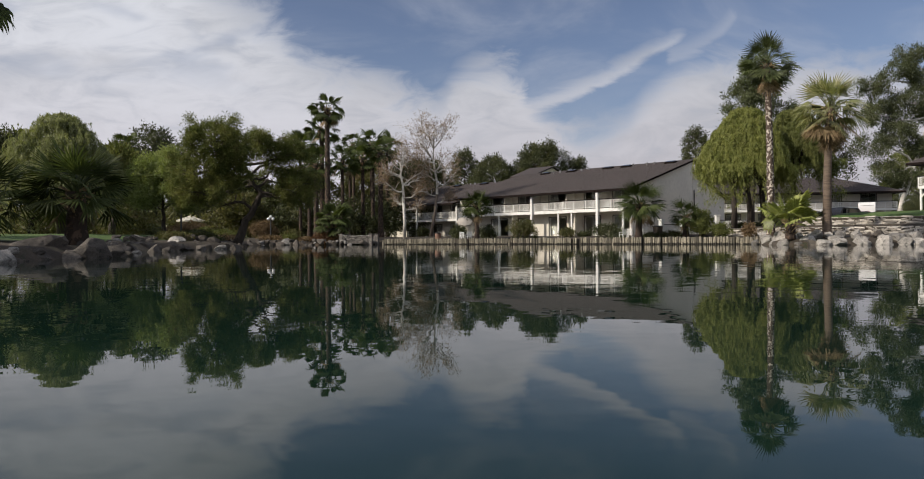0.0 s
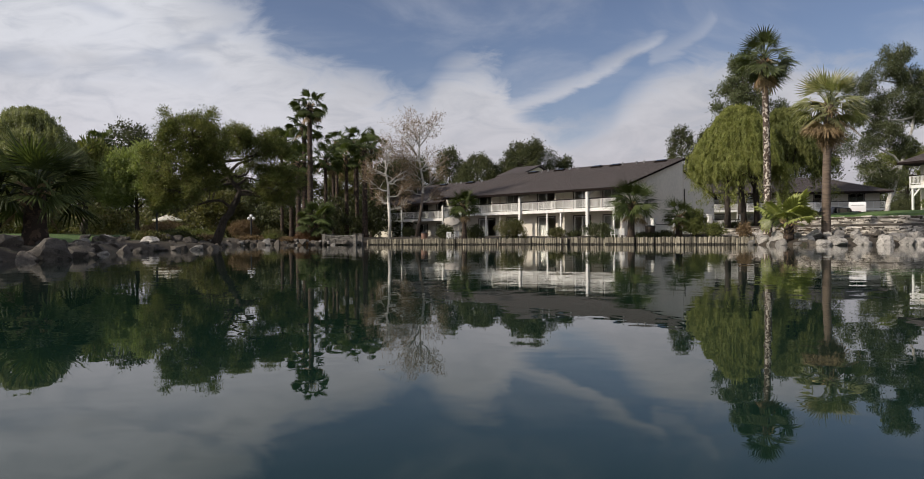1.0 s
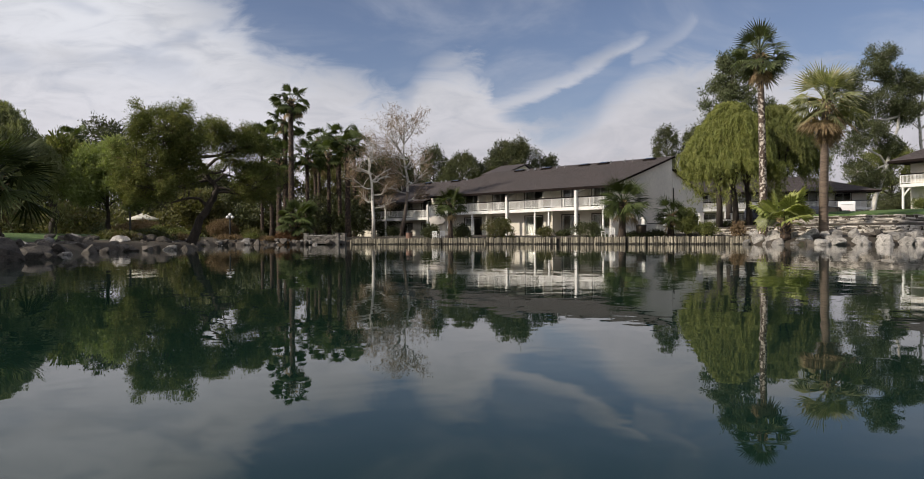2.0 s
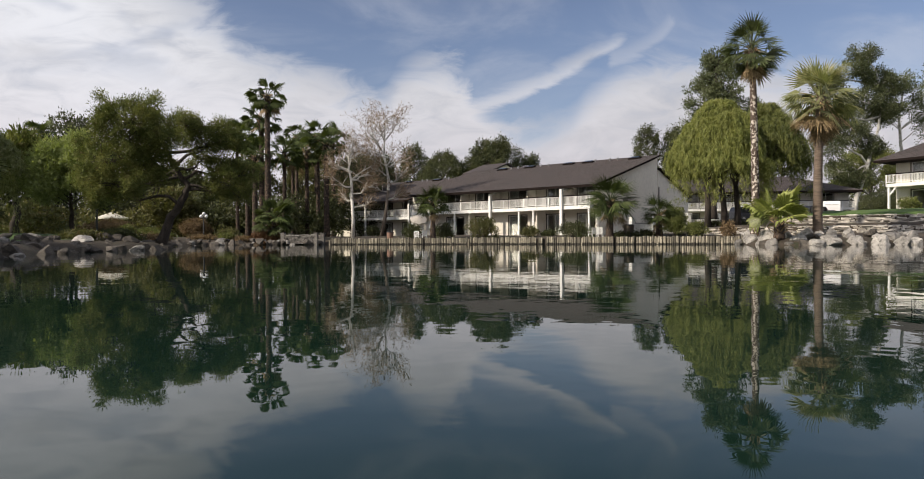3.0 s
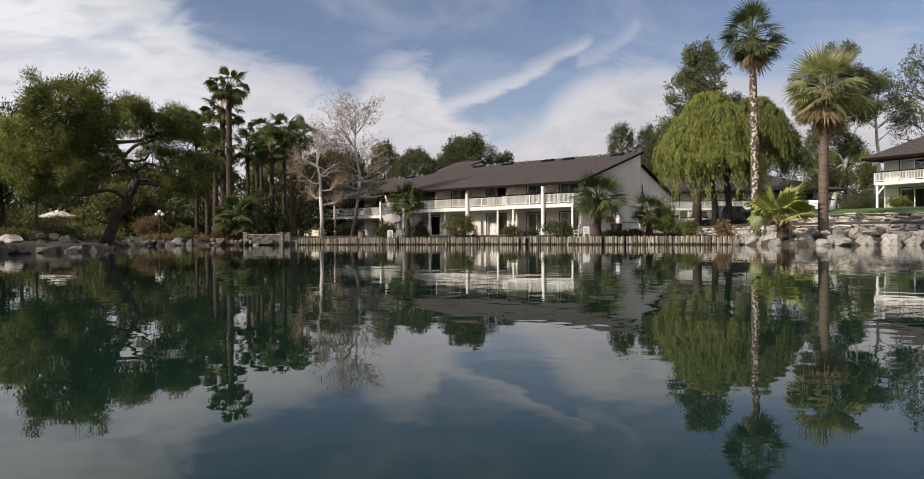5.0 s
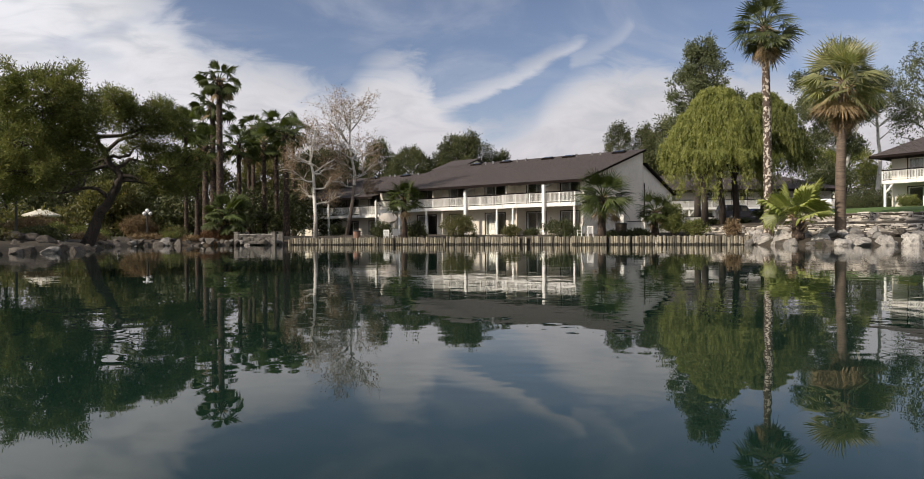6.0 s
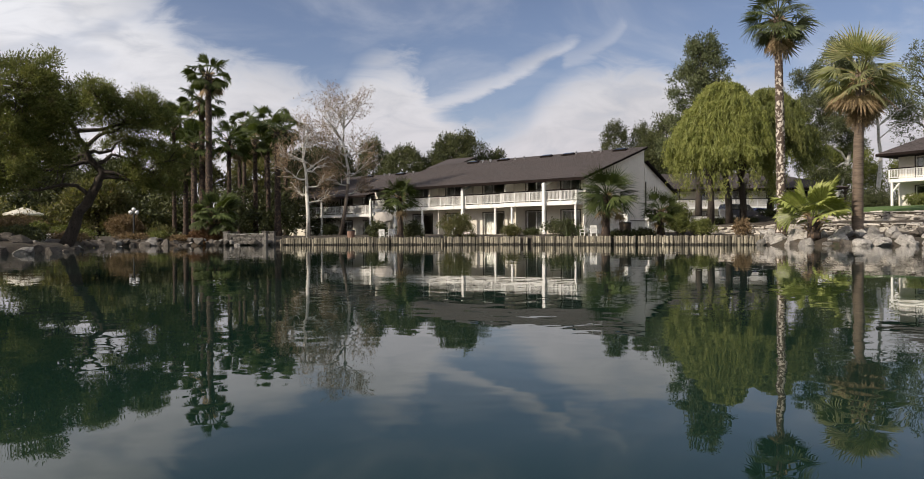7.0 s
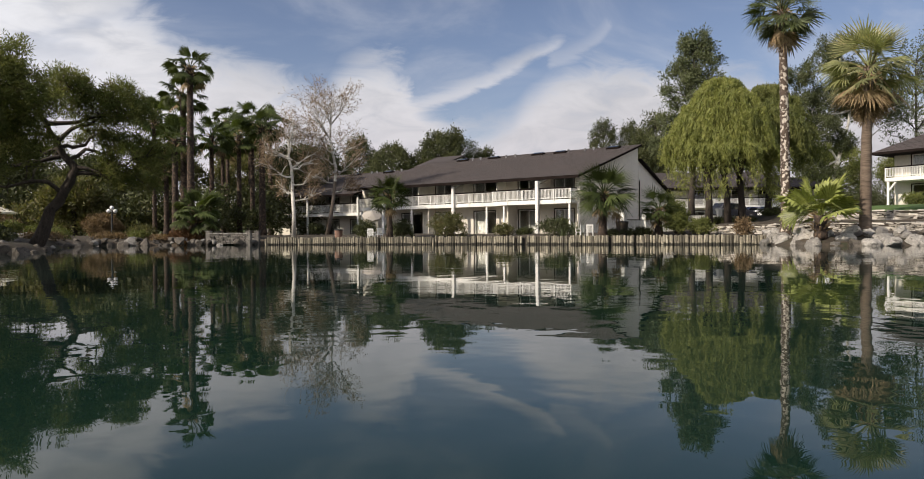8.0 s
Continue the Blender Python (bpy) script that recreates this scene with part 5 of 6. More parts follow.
rng = np.random.default_rng(9)
count = 0
RIGHT_SHORE = [(22.6, 49.7), (21.6, 47.4), (22.2, 44.6), (25.0, 43.1), (28.0, 42.8), (31.5, 42.0), (35.5, 40.8), (40.0, 38.3), (45.0, 32.0)]
for row, (lift, back, big) in enumerate(((0.02, 0.0, 0.62), (0.34, 0.95, 0.60), (0.62, 1.9, 0.5))):
    for x, y in along(RIGHT_SHORE, 0.78, rng):
        s = big * rng.uniform(0.6, 1.25)
        rock(x + back * 0.55, y + back * 0.8, lift + rng.normal(0, 0.05), s * rng.uniform(0.8, 1.2), s * rng.uniform(0.75, 1.05), s * rng.uniform(0.70, 1.05), (PALE_STONE, STONE, DARK_SHADED_STONE)[int(rng.choice(3, p=(0.52, 0.36, 0.12)))], count,
             "pale grey angular boulder at the water's edge", "pale boulders along the shore")
        count += 1
LEFT_SHORE = [(-13.4, 17.0), (-12.8, 22.5), (-13.8, 27.0), (-15.8, 31.5), (-16.6, 36.5), (-15.4, 42.5), (-15.6, 48.5), (-18.8, 54.5), (-21.4, 62.0), (-20.6, 69.5), (-17.0, 71.2), (-13.6, 70.3), (-9.2, 69.0)]
for row, (lift, back, big) in enumerate(((-0.04, 0.0, 0.50), (0.16, 0.8, 0.48), (0.28, 1.6, 0.42), (0.38, 2.4, 0.36))):
    for x, y in along(LEFT_SHORE, 1.15, rng, 0.4):
        s = big * rng.uniform(0.35, 1.3) * (1.0 if y < 38 else 0.98 if y < 60 else 0.95)
        # most left-bank boulders take the stone with shade in its colour
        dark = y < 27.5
        rock(x - back, y + back * 0.3, lift + rng.normal(0, 0.06), s * rng.uniform(0.75, 1.2), s * rng.uniform(0.75, 1.1), s * rng.uniform(0.55, 0.95), STONE if rng.uniform() < (0.12 if dark else 0.15) else DARK_SHADED_STONE, count,
             "weathered grey boulder at the water's edge", "grey boulders along the shore")
        count += 1
for x, y, s, m in ((-12.7, 22.6, 1.0, DARK_SHADED_STONE), (-14.6, 22.0, 1.3, DARK_SHADED_STONE), (-13.1, 24.8, 0.8, DARK_SHADED_STONE), (-18.4, 71.8, 1.0, PALE_STONE), (-20.9, 70.6, 0.8, PALE_STONE)):
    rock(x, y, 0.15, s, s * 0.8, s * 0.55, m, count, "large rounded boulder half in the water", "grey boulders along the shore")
    count += 1
for back, big in ((3.1, 0.50), (4.0, 0.46), (5.0, 0.42)):
    for x, y in along(LEFT_SHORE[4:10], 1.5, rng, 0.5):
        s = big * rng.uniform(0.5, 1.35)
        x, y = x - back, y + back * 0.3
        rock(x, y, height(x, y) + 0.12 * s, s * rng.uniform(0.9, 1.3), s * rng.uniform(0.8, 1.1), s * rng.uniform(0.5, 0.8), STONE if rng.uniform() < 0.2 else DARK_SHADED_STONE, count, "weathered dark boulder on the shore slope", "grey boulders along the shore")
        count += 1

# ---- plants on the right bank ----
fan_palm("tall fan palm with a patched trunk and green head", 22.5, 48.3, 15.45, 2.4, 46, 21, "green", PALM_PATCHED, 0.27, (-0.2, 0.0), -62, 86, 6, group="fan palms", rise=0.95)
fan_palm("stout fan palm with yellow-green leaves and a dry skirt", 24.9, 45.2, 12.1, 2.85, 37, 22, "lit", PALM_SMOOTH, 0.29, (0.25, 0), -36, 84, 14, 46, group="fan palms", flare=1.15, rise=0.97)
fan_palm("young fan palm with broad yellow-green leaves among boulders", 22.6, 45.6, 3.75, 2.5, 17, 23, "broad", PALM_BARK, 0.36, (0, 0), 8, 80, 0, group="young fan palms", flare=1.0, rise=0.85)
fan_palm("short fan palm with a rough brown trunk by the timber wall", 15.35, 57.6, 6.0, 2.55, 44, 24, "tuft", PALM_BARK, 0.30, (0.1, 0), -28, 82, 4, group="short fan palms", flare=1.1, rise=0.98)
fan_palm("short fan palm with a rough trunk before the balconies", 1.7, 68.0, 5.95, 1.95, 34, 25, "deep", PALM_BARK, 0.25, (0, 0), -40, 84, 3, group="short fan palms", flare=1.2, rise=0.98)
fan_palm("low fan palm beside the gable wall", 19.4, 57.6, 4.1, 1.8, 30, 26, "tuft", PALM_BARK, 0.25, (0, 0), -30, 75, 4, group="short fan palms", rise=0.9)
willow("willow", "weeping willow with yellow-green hanging leaves", 25.6, 60.2, 10.8, 3.9, 3.1, 31, 5600, None, ((-0.9, 0.2), (0.5, 0), (1.8, 0.3)), "willows")
willow("willow", "darker weeping willow behind the palms", 31.2, 63.0, 10.4, 3.6, 3.4, 32, 3200, LEAF_OLIVE, ((0, 0),), "willows")

# ---- plants on the left bank ----
fan_palm("fan palm with dark drooping leaves over boulders", -15.0, 25.6, 4.75, 2.3, 32, 41, "deep", PALM_BARK, 0.40, (0, 0), -18, 84, 2, group="short fan palms", flare=1.1, rise=0.95)
fan_palm("fan palm with dark drooping leaves over boulders", -18.2, 25.0, 4.4, 2.3, 28, 42, "deep", PALM_BARK, 0.36, (0, 0), -18, 82, 1, group="short fan palms", flare=1.1, rise=0.95)
fan_palm("tall fan palm with hanging dry leaves on the near bank", -15.7, 19.4, 10.2, 2.2, 34, 43, "dark", PALM_BARK, 0.26, (0, 0), -40, 80, 14, group="fan palms")
CLUSTER = [(-18.9, 80.0, 13.9, 0.20), (-18.4, 84.0, 14.4, 0.20), (-16.2, 76.0, 11.5, 0.30), (-14.7, 75.0, 17.4, 0.33), (-15.75, 77.2, 15.5, 0.30), (-13.9, 80.0, 12.4, 0.24), (-14.9, 95.0, 16.3, 0.24),
           (-14.6, 90.0, 13.0, 0.24), (-12.0, 92.0, 15.9, 0.26), (-10.2, 95.0, 16.0, 0.26), (-11.3, 88.0, 13.6, 0.26), (-17.4, 78.0, 9.5, 0.24), (-9.4, 80.0, 13.2, 0.32), (-12.2, 85.0, 13.2, 0.26)]
for i, (x, y, top, r) in enumerate(CLUSTER):
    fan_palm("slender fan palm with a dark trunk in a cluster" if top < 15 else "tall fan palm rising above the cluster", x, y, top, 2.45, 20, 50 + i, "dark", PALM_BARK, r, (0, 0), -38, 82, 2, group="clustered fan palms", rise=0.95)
fan_palm("distant fan palm above the far lawn trees", -44.6, 90.0, 14.6, 2.4, 24, 72, "dark", PALM_BARK, 0.25, (0, 0), -55, 75, 4, group="clustered fan palms")
fan_palm("low bushy fan palm at the foot of the cluster", -13.7, 72.8, 4.2, 2.4, 40, 70, "dark", PALM_BARK, 0.25, (0, 0), -25, 80, 2, group="young fan palms")

PINE_MASSES = [(0.9, -6.9, 7.1, 2.4, 1.9, 1.5, 46), (-0.9, -5.2, 5.0, 2.2, 1.8, 1.6, 34), (1.6, -4.2, 6.6, 1.4, 1.4, 0.9, 14), (2.5, -2.4, 7.7, 1.2, 1.2, 0.7, 12), (3.9, -0.7, 7.0, 2.1, 1.5, 1.0, 30), (4.6, 0.3, 4.6, 1.6, 1.4, 1.4, 26),
               (2.8, 0.6, 5.9, 1.0, 0.9, 0.5, 6), (-1.0, 0.2, 4.8, 1.3, 1.1, 0.9, 10), (0.6, 0.5, 4.9, 0.7, 0.7, 0.5, 5), (-0.4, -5.6, 3.7, 2.0, 1.6, 0.9, 20), (0.7, -3.8, 5.3, 1.4, 1.4, 1.1, 14)]
PINE_BOUGHS = [[(1.25, 0, 2.75), (0.75, -0.2, 3.35), (0.1, -0.5, 3.35), (-0.8, -0.9, 3.05), (-1.8, -1.2, 3.1), (-2.9, -1.5, 3.5)],
               [(1.45, -0.2, 4.7), (0.5, -0.6, 4.35), (-0.5, -0.9, 4.1), (-1.5, -1.2, 4.2), (-2.3, -1.6, 4.6)],
               [(1.15, -0.6, 5.6), (0.3, -1.2, 5.6), (-0.6, -1.8, 5.25), (-1.5, -2.6, 5.4)],
               [(1.85, 0, 3.75), (2.6, 0.1, 3.85), (3.4, 0.2, 3.6), (4.2, 0.2, 3.9), (5.0, 0.2, 4.2)],
               [(1.2, -0.4, 5.3), (1.9, -0.3, 6.0), (2.6, -0.4, 6.2), (3.4, -0.5, 6.7), (4.2, -0.6, 7.2)],
               [(1.6, -0.1, 4.4), (2.4, 0.2, 5.0), (3.2, 0.3, 4.9), (4.1, 0.3, 5.3)]]
tree("leaning_pine", "leaning pine with a dark bent trunk over the shore", "tree", -17.1, 51.0,
     [(0, 0, 0), (0.75, 0, 1.95), (1.7, 0, 3.4), (1.9, 0, 4.1), (1.3, -0.3, 5.0), (1.0, -1.0, 6.1), (0.7, -2.0, 7.0)], masses(PINE_MASSES, 81, 0.41),
     LEAF_PINE, PINE_BARK, 9000, 15, 0.21, (0.17, 0.037), 0.30, 81, group="pines", droop=0.10, shell=0.2, hubs=PINE_MASSES, boughs=PINE_BOUGHS)
tree("round_tree", "rounded olive-green tree on the lawn", "tree", -22.2, 50.0, [(0, 0, 0), (0.1, 0, 1.6), (0, 0, 3.0), (0, 0, 4.6)], dome(0, 0, 3.9, 2.7, 2.7, 3.2, 30, 82, 0.28), LEAF_FRESH, None, 3000, 13, 0.3, (0.22, 0.075), 0.16, 82, twigs=2)
willow("willow", "pale weeping willow behind the near palms", -28.6, 48.0, 8.7, 4.0, 1.5, 83, 3000, LEAF_PALE, ((0, 0),), "willows")

# ---- sycamores before the lodge ----
bare_tree(-6.2, 75.0, 10.4, (-0.2, 0), 91, "leafless sycamore with a white upright trunk", 1700, 0.0, 0.85)
bare_tree(-3.4, 78.0, 13.0, (1.9, 0), 96, "leafless sycamore with a mottled leaning trunk", 2400, 1.0, 0.44)


# ---- trees beyond ----
def backing_tree(x, y, top, r, leaf, seed, label, n=900, base_frac=0.28, name="broad_tree", size=(0.40, 0.145)):
    z0 = height(x, y)
    h = top - z0
    mid = h * (1 + base_frac) / 2
    return tree(name, label, "tree", x, y, [(0, 0, 0), (0.1, 0, h * 0.3), (0, 0, h * 0.6), (0, 0, h * 0.85)], dome(0, 0, mid, r, r, h * (1 - base_frac) / 2 * 1.12, 44, seed, 0.21), leaf, None, int(n * 0.95), 14, 0.6, size, 0.28, seed, "background trees", twigs=3, shell=0.25)


RIGHT_TREES = [
    (17.0, 142, 21.6, 6.6, LEAF_DARK, 2200), (6.8, 141, 18.4, 6.0, LEAF_DARK, 1800), (1.1, 148, 20.5, 3.8, LEAF_DARK, 800), (-6.0, 118, 15.0, 5.0, LEAF_DARK, 1000), (24.4, 145, 18.8, 4.0, LEAF_DARK, 800),
    (46.5, 118, 17.5, 3.2, LEAF_DARK, 600), (50.0, 122, 21.5, 5.2, LEAF_DARK, 800), (62.0, 114, 20.0, 4.5, LEAF_DARK, 600), (57.5, 114, 22.0, 5.2, LEAF_DARK, 900), (87.0, 108, 32.0, 5.5, LEAF_GREY, 600),
    (82.0, 120, 17.0, 7.5, LEAF_OLIVE, 1300), (95.0, 118, 16.0, 6.0, LEAF_OLIVE, 800)]
LEFT_TREES = [
    (-45, 100, 17.2, 6.5, LEAF_DARK, 1300), (-66, 100, 17.5, 6.0, LEAF_DARK, 900), (-36, 98, 9.5, 5.0, LEAF_DARK, 900), (-29, 94, 9.6, 4.5, LEAF_DARK, 900), (-55, 92, 14.5, 6.0, LEAF_DARK, 900),
    (-22, 98, 12.0, 4.6, LEAF_SCRUB, 850), (-26.5, 82, 6.2, 3.0, LEAF_SCRUB, 700), (-31.0, 60, 9.0, 3.2, LEAF_PINE, 1200), (-14, 104, 12.5, 5.0, LEAF_SCRUB, 950), (-8, 100, 12.0, 5.0, LEAF_DARK, 800),
    (-43, 82, 12.1, 4.6, LEAF_PINE, 1200), (-42, 66, 11.5, 5.0, LEAF_OLIVE, 1000), (-38, 50, 10.5, 4.5, LEAF_DARK, 900)]
for i, (x, y, top, r, leaf, n) in enumerate(RIGHT_TREES + LEFT_TREES):
    backing_tree(x, y, top, r, leaf, 200 + i, "leafy tree beyond the lake bank", n)
tree("broad_tree", "tall open grey-green tree behind the willow", "tree", 37.6, 87.0, [(0, 0, 0), (0.3, 0, 8), (0.2, 0, 14), (0.4, 0, 19)],
     masses([(-0.8, 0, 10.5, 2.8, 2.2, 2.6, 18), (-0.4, 0, 14.5, 3.5, 2.6, 3.2, 28), (0.8, 0, 18.2, 2.8, 2.2, 2.8, 24), (0.5, 0, 20.6, 1.4, 1.2, 1.2, 8), (4.8, 0, 14.2, 1.8, 1.6, 2.0, 10), (-3.4, 0, 9.0, 1.3, 1.0, 1.0, 5)], 205, 0.80), LEAF_GREY, None, 2300, 14, 0.5, (0.34, 0.10), 0.34, 205, "background trees", twigs=3, shell=0.3)
for i, (x, y, top, r) in enumerate(((55.6, 160, 28.6, 4.0), (61.8, 160, 27.9, 3.5), (69.0, 162, 23.0, 5.0), (65.4, 163, 25.4, 3.0))):
    backing_tree(x, y, top, r, LEAF_DARK, 240 + i, "dark upright conifer beyond the lodge", 1100, 0.1, "conifer")

# trees along the near banks, which shade the boulders and close the lake round
for i, (x, y, top, r, n) in enumerate(((-25, 13, 12, 4.5, 800), (-28, 23, 13, 4.5, 800), (-33, 32, 12, 4.5, 800), (-24, 2, 12, 5.0, 300), (-26, -14, 12, 5.0, 200), (-14, -34, 13, 5.5, 300), (10, -42, 13, 5.5, 300), (36, -36, 13, 5.5, 300), (56, -12, 13, 5.5, 300), (60, 16, 12, 5.0, 300))):
    backing_tree(x, y, top, r, LEAF_DARK, 260 + i, "leafy tree on the near lake bank", n)

GUM_MASSES = [(0.5, 0, 15.0, 2.8, 2.2, 2.0, 18), (-2.2, 0.5, 18.0, 2.7, 2.0, 1.9, 16), (2.0, 0, 20.0, 2.8, 2.2, 2.0, 18), (4.8, 0.5, 23.5, 2.6, 2.0, 1.8, 16), (0.8, -0.4, 24.5, 2.6, 2.0, 1.8, 16), (6.0, 0, 18.5, 2.1, 1.7, 1.6, 12), (-3.4, 0, 13.0, 2.4, 2.0, 1.8, 14),
              (3.6, 0, 12.5, 2.1, 1.7, 1.4, 12), (-1.4, 0, 9.0, 2.2, 1.8, 1.6, 12), (1.6, 0, 8.0, 1.7, 1.4, 1.2, 10), (7.2, 0, 22.0, 1.8, 1.4, 1.3, 10), (-2.8, 0.4, 22.4, 2.2, 1.7, 1.5, 12), (2.6, 0, 27.0, 2.0, 1.6, 1.3, 12)]
tree("eucalyptus", "tall airy eucalyptus with pale forking limbs", "tree", 67.0, 104.0, [(0, 0, 0), (1.2, 0, 5.0), (3.0, 0, 10.0), (4.8, 0, 15.5), (5.4, 0, 21.0)],
     masses(GUM_MASSES, 290, 0.85), LEAF_GUM, PALE_BARK, 5200, 13, 0.5, (0.32, 0.10), 0.42, 290, "background trees", shell=0.1, hubs=GUM_MASSES)
tree("eucalyptus", "grey-green eucalyptus with pale bare limbs", "tree", 77.0, 107.0, [(0, 0, 0), (0.5, 0, 6.0), (1.0, 0, 12.0), (0.4, 0, 18.0), (1.2, 0, 23.0)],
     masses([(0.4, 0, 22.0, 4.4, 2.6, 3.0, 13), (-3.2, 0, 18.5, 2.8, 2.2, 2.2, 6), (4.6, 0, 18.5, 2.8, 2.2, 2.2, 6)], 291, 1.15), LEAF_GREY, PALE_BARK, 1000, 13, 0.7, (0.36, 0.10), 0.40, 291, "background trees", twigs=4, shell=0.2)


# ---- stacked stone terraces ----
def ledge_wall(label, line, z_low, z_high, seed, courses):
    """A dry wall of flat stacked stones, each stone a part."""
    rng = np.random.default_rng(seed)
    w_ob = thing("stone_terrace", label, "stone wall", pose(0, 0, 0), "stone terraces")
    meshes = []
    for i in range(8):
        bm = bmesh.new()
        bmesh.ops.create_cube(bm, size=1.0)
        for v in bm.verts:
            v.co += Vector(rng.normal(0, 0.085, 3))
        bmesh.ops.bevel(bm, geom=bm.edges[:], offset=0.06, segments=1, affect="EDGES")
        me = bpy.data.meshes.new("stone")
        bm.to_mesh(me)
        bm.free()
        me.materials.append(LEDGE_STONE)
        meshes.append(me)
    for a, b in zip(line, line[1:]):
        d = Vector((b[0] - a[0], b[1] - a[1], 0))
        ln = d.length
        yaw = math.degrees(math.atan2(d.y, d.x))
        for c in range(courses):
            h = (z_high - z_low) / courses
            u = rng.uniform(-0.3, 0)
            while u < ln:
                wide = rng.uniform(0.16, 0.34) if rng.uniform() < 0.45 else rng.uniform(0.34, 0.85)
                hh = h * rng.uniform(0.62, 1.22)
                deep = rng.uniform(0.4, 0.6)
                p = Vector((*a, 0)) + d.normalized() * (u + wide / 2) + Vector((d.y, -d.x, 0)).normalized() * (-0.10 - 0.07 * c + rng.normal(0, 0.07))
                part("stone", meshes[rng.integers(8)], None, w_ob, "", Matrix.Translation((p.x, p.y, z_low + h * (c + 0.5))) @ pose(0, 0, 0, rng.normal(0, 5), rng.normal(0, 3.5), yaw + rng.normal(0, 9)) @ Matrix.Diagonal((wide * 0.98, deep, hh, 1)))
                u += wide + rng.uniform(0, 0.06)
    core = Shape()
    for a, b in zip(line, line[1:]):
        d = Vector((b[0] - a[0], b[1] - a[1], 0)).normalized()
        nrm = Vector((-d.y, d.x, 0)) * 0.22
        pa, pb = Vector((*a, 0)) + nrm, Vector((*b, 0)) + nrm
        core.quad(pa + Vector((0, 0, z_low - 0.3)), pb + Vector((0, 0, z_low - 0.3)), pb + Vector((0, 0, z_high - 0.04)), pa + Vector((0, 0, z_high - 0.04)))
        core.quad(pa + Vector((0, 0, z_high - 0.04)), pb + Vector((0, 0, z_high - 0.04)), pb + nrm * 4 + Vector((0, 0, z_high - 0.02)), pa + nrm * 4 + Vector((0, 0, z_high - 0.02)))
    part("earth_core", core, SOIL, w_ob)
    return w_ob


ledge_wall("low terrace of pale stacked flat stones", TIER_1[:-1], 0.62, 1.28, 301, 6)
ledge_wall("upper terrace of grey stacked flat stones below the lawn", TIER_2[:-1], 1.30, 2.10, 302, 7)

# ---- understorey that closes the view below the trees ----
rng = np.random.default_rng(77)


def thicket(label, spots, leaf, seed, per=16):
    """Uncounted bushes and low boughs, as one mass with gaps."""
    r = np.random.default_rng(seed)
    cells = []
    for x, y, w_, h in spots:
        z0 = height(x, y)
        cl = [(x + c[0], y + c[1], z0 + c[2], c[3], c[4], c[5]) for c in dome(0, 0, h * 0.42, w_, w_ * 0.7, h * 0.62, 8, int(x * 7 + y) % 997, 0.5)]
        p, d, _ = clump_points(cl, int(w_ * h * 10), r, 0.3)
        p[:, 2] = np.maximum(p[:, 2], z0 + 0.1)
        big = np.repeat(p, per, 0)
        off = r.normal(size=big.shape)
        cells.append(leaf_quads(big + off * 0.3, off + np.array([0, 0, 0.4]), 0.42, 0.17, r, np.repeat(d, per, 0)))
    ob = part("thicket", quads_mesh("thicket", np.concatenate(cells), leaf), None)
    return tagged(ob, label, "undergrowth", kind="stuff")


thicket("dark undergrowth beneath the far trees", [(x, 88 + 6 * math.sin(x), 3.4, (6.2 if x < -34 else 5.4) + 1.2 * math.sin(x * 1.7)) for x in range(-70, -2, 5)], LEAF_DARK, 401)
thicket("olive bushes behind the lawn", [(-44, 62, 3.0, 3.6), (-39, 66, 3.0, 3.2), (-33, 68, 2.6, 3.0), (-49, 56, 3.0, 4.0), (-43, 70, 3.2, 6.0), (-47, 64, 3.2, 6.0), (-38, 76, 2.6, 4.0), (-24, 82, 2.4, 3.0), (-20, 84, 2.0, 2.6), (-30, 84, 2.6, 3.4), (-54, 50, 3.2, 4.4), (-46, 42, 3.0, 4.2), (-40, 36, 3.0, 4.2), (-34, 30, 3.0, 4.0)], LEAF_SCRUB, 402)
thicket("low scrub along the far edge of the lawn", [(x, 80 + 3 * math.sin(x * 1.9), 2.6, 2.6 + 0.6 * math.sin(x * 2.3)) for x in range(-66, -18, 4)], LEAF_SCRUB, 406)
thicket("dark boughs round the palm cluster", [(-17.5, 86, 2.2, 3.4), (-12, 85, 2.0, 2.8), (-9.5, 82, 1.8, 3.4), (-11.8, 90, 2.2, 5.2), (-14, 80, 1.6, 2.4)], LEAF_DARK, 403)
thicket("far wooded edge beyond the park", [(x, 118 + 5 * math.sin(x * 0.9), 4.5, 7.0 + 1.5 * math.sin(x * 1.1)) for x in range(-84, -6, 5)], LEAF_SCRUB, 407, 12)
thicket("far wooded rise beyond the houses", [(x, 150 + 10 * math.sin(x * 0.7), 8.0, 9 + 3 * math.sin(x * 1.3)) for x in range(40, 150, 9)], LEAF_DARK, 404, 10)
thicket("green bank behind the lakeside house", [(67, 79, 3.2, 4.5), (72, 78, 3.2, 4.8), (77, 80, 3.0, 4.6)], LEAF_OLIVE, 405)

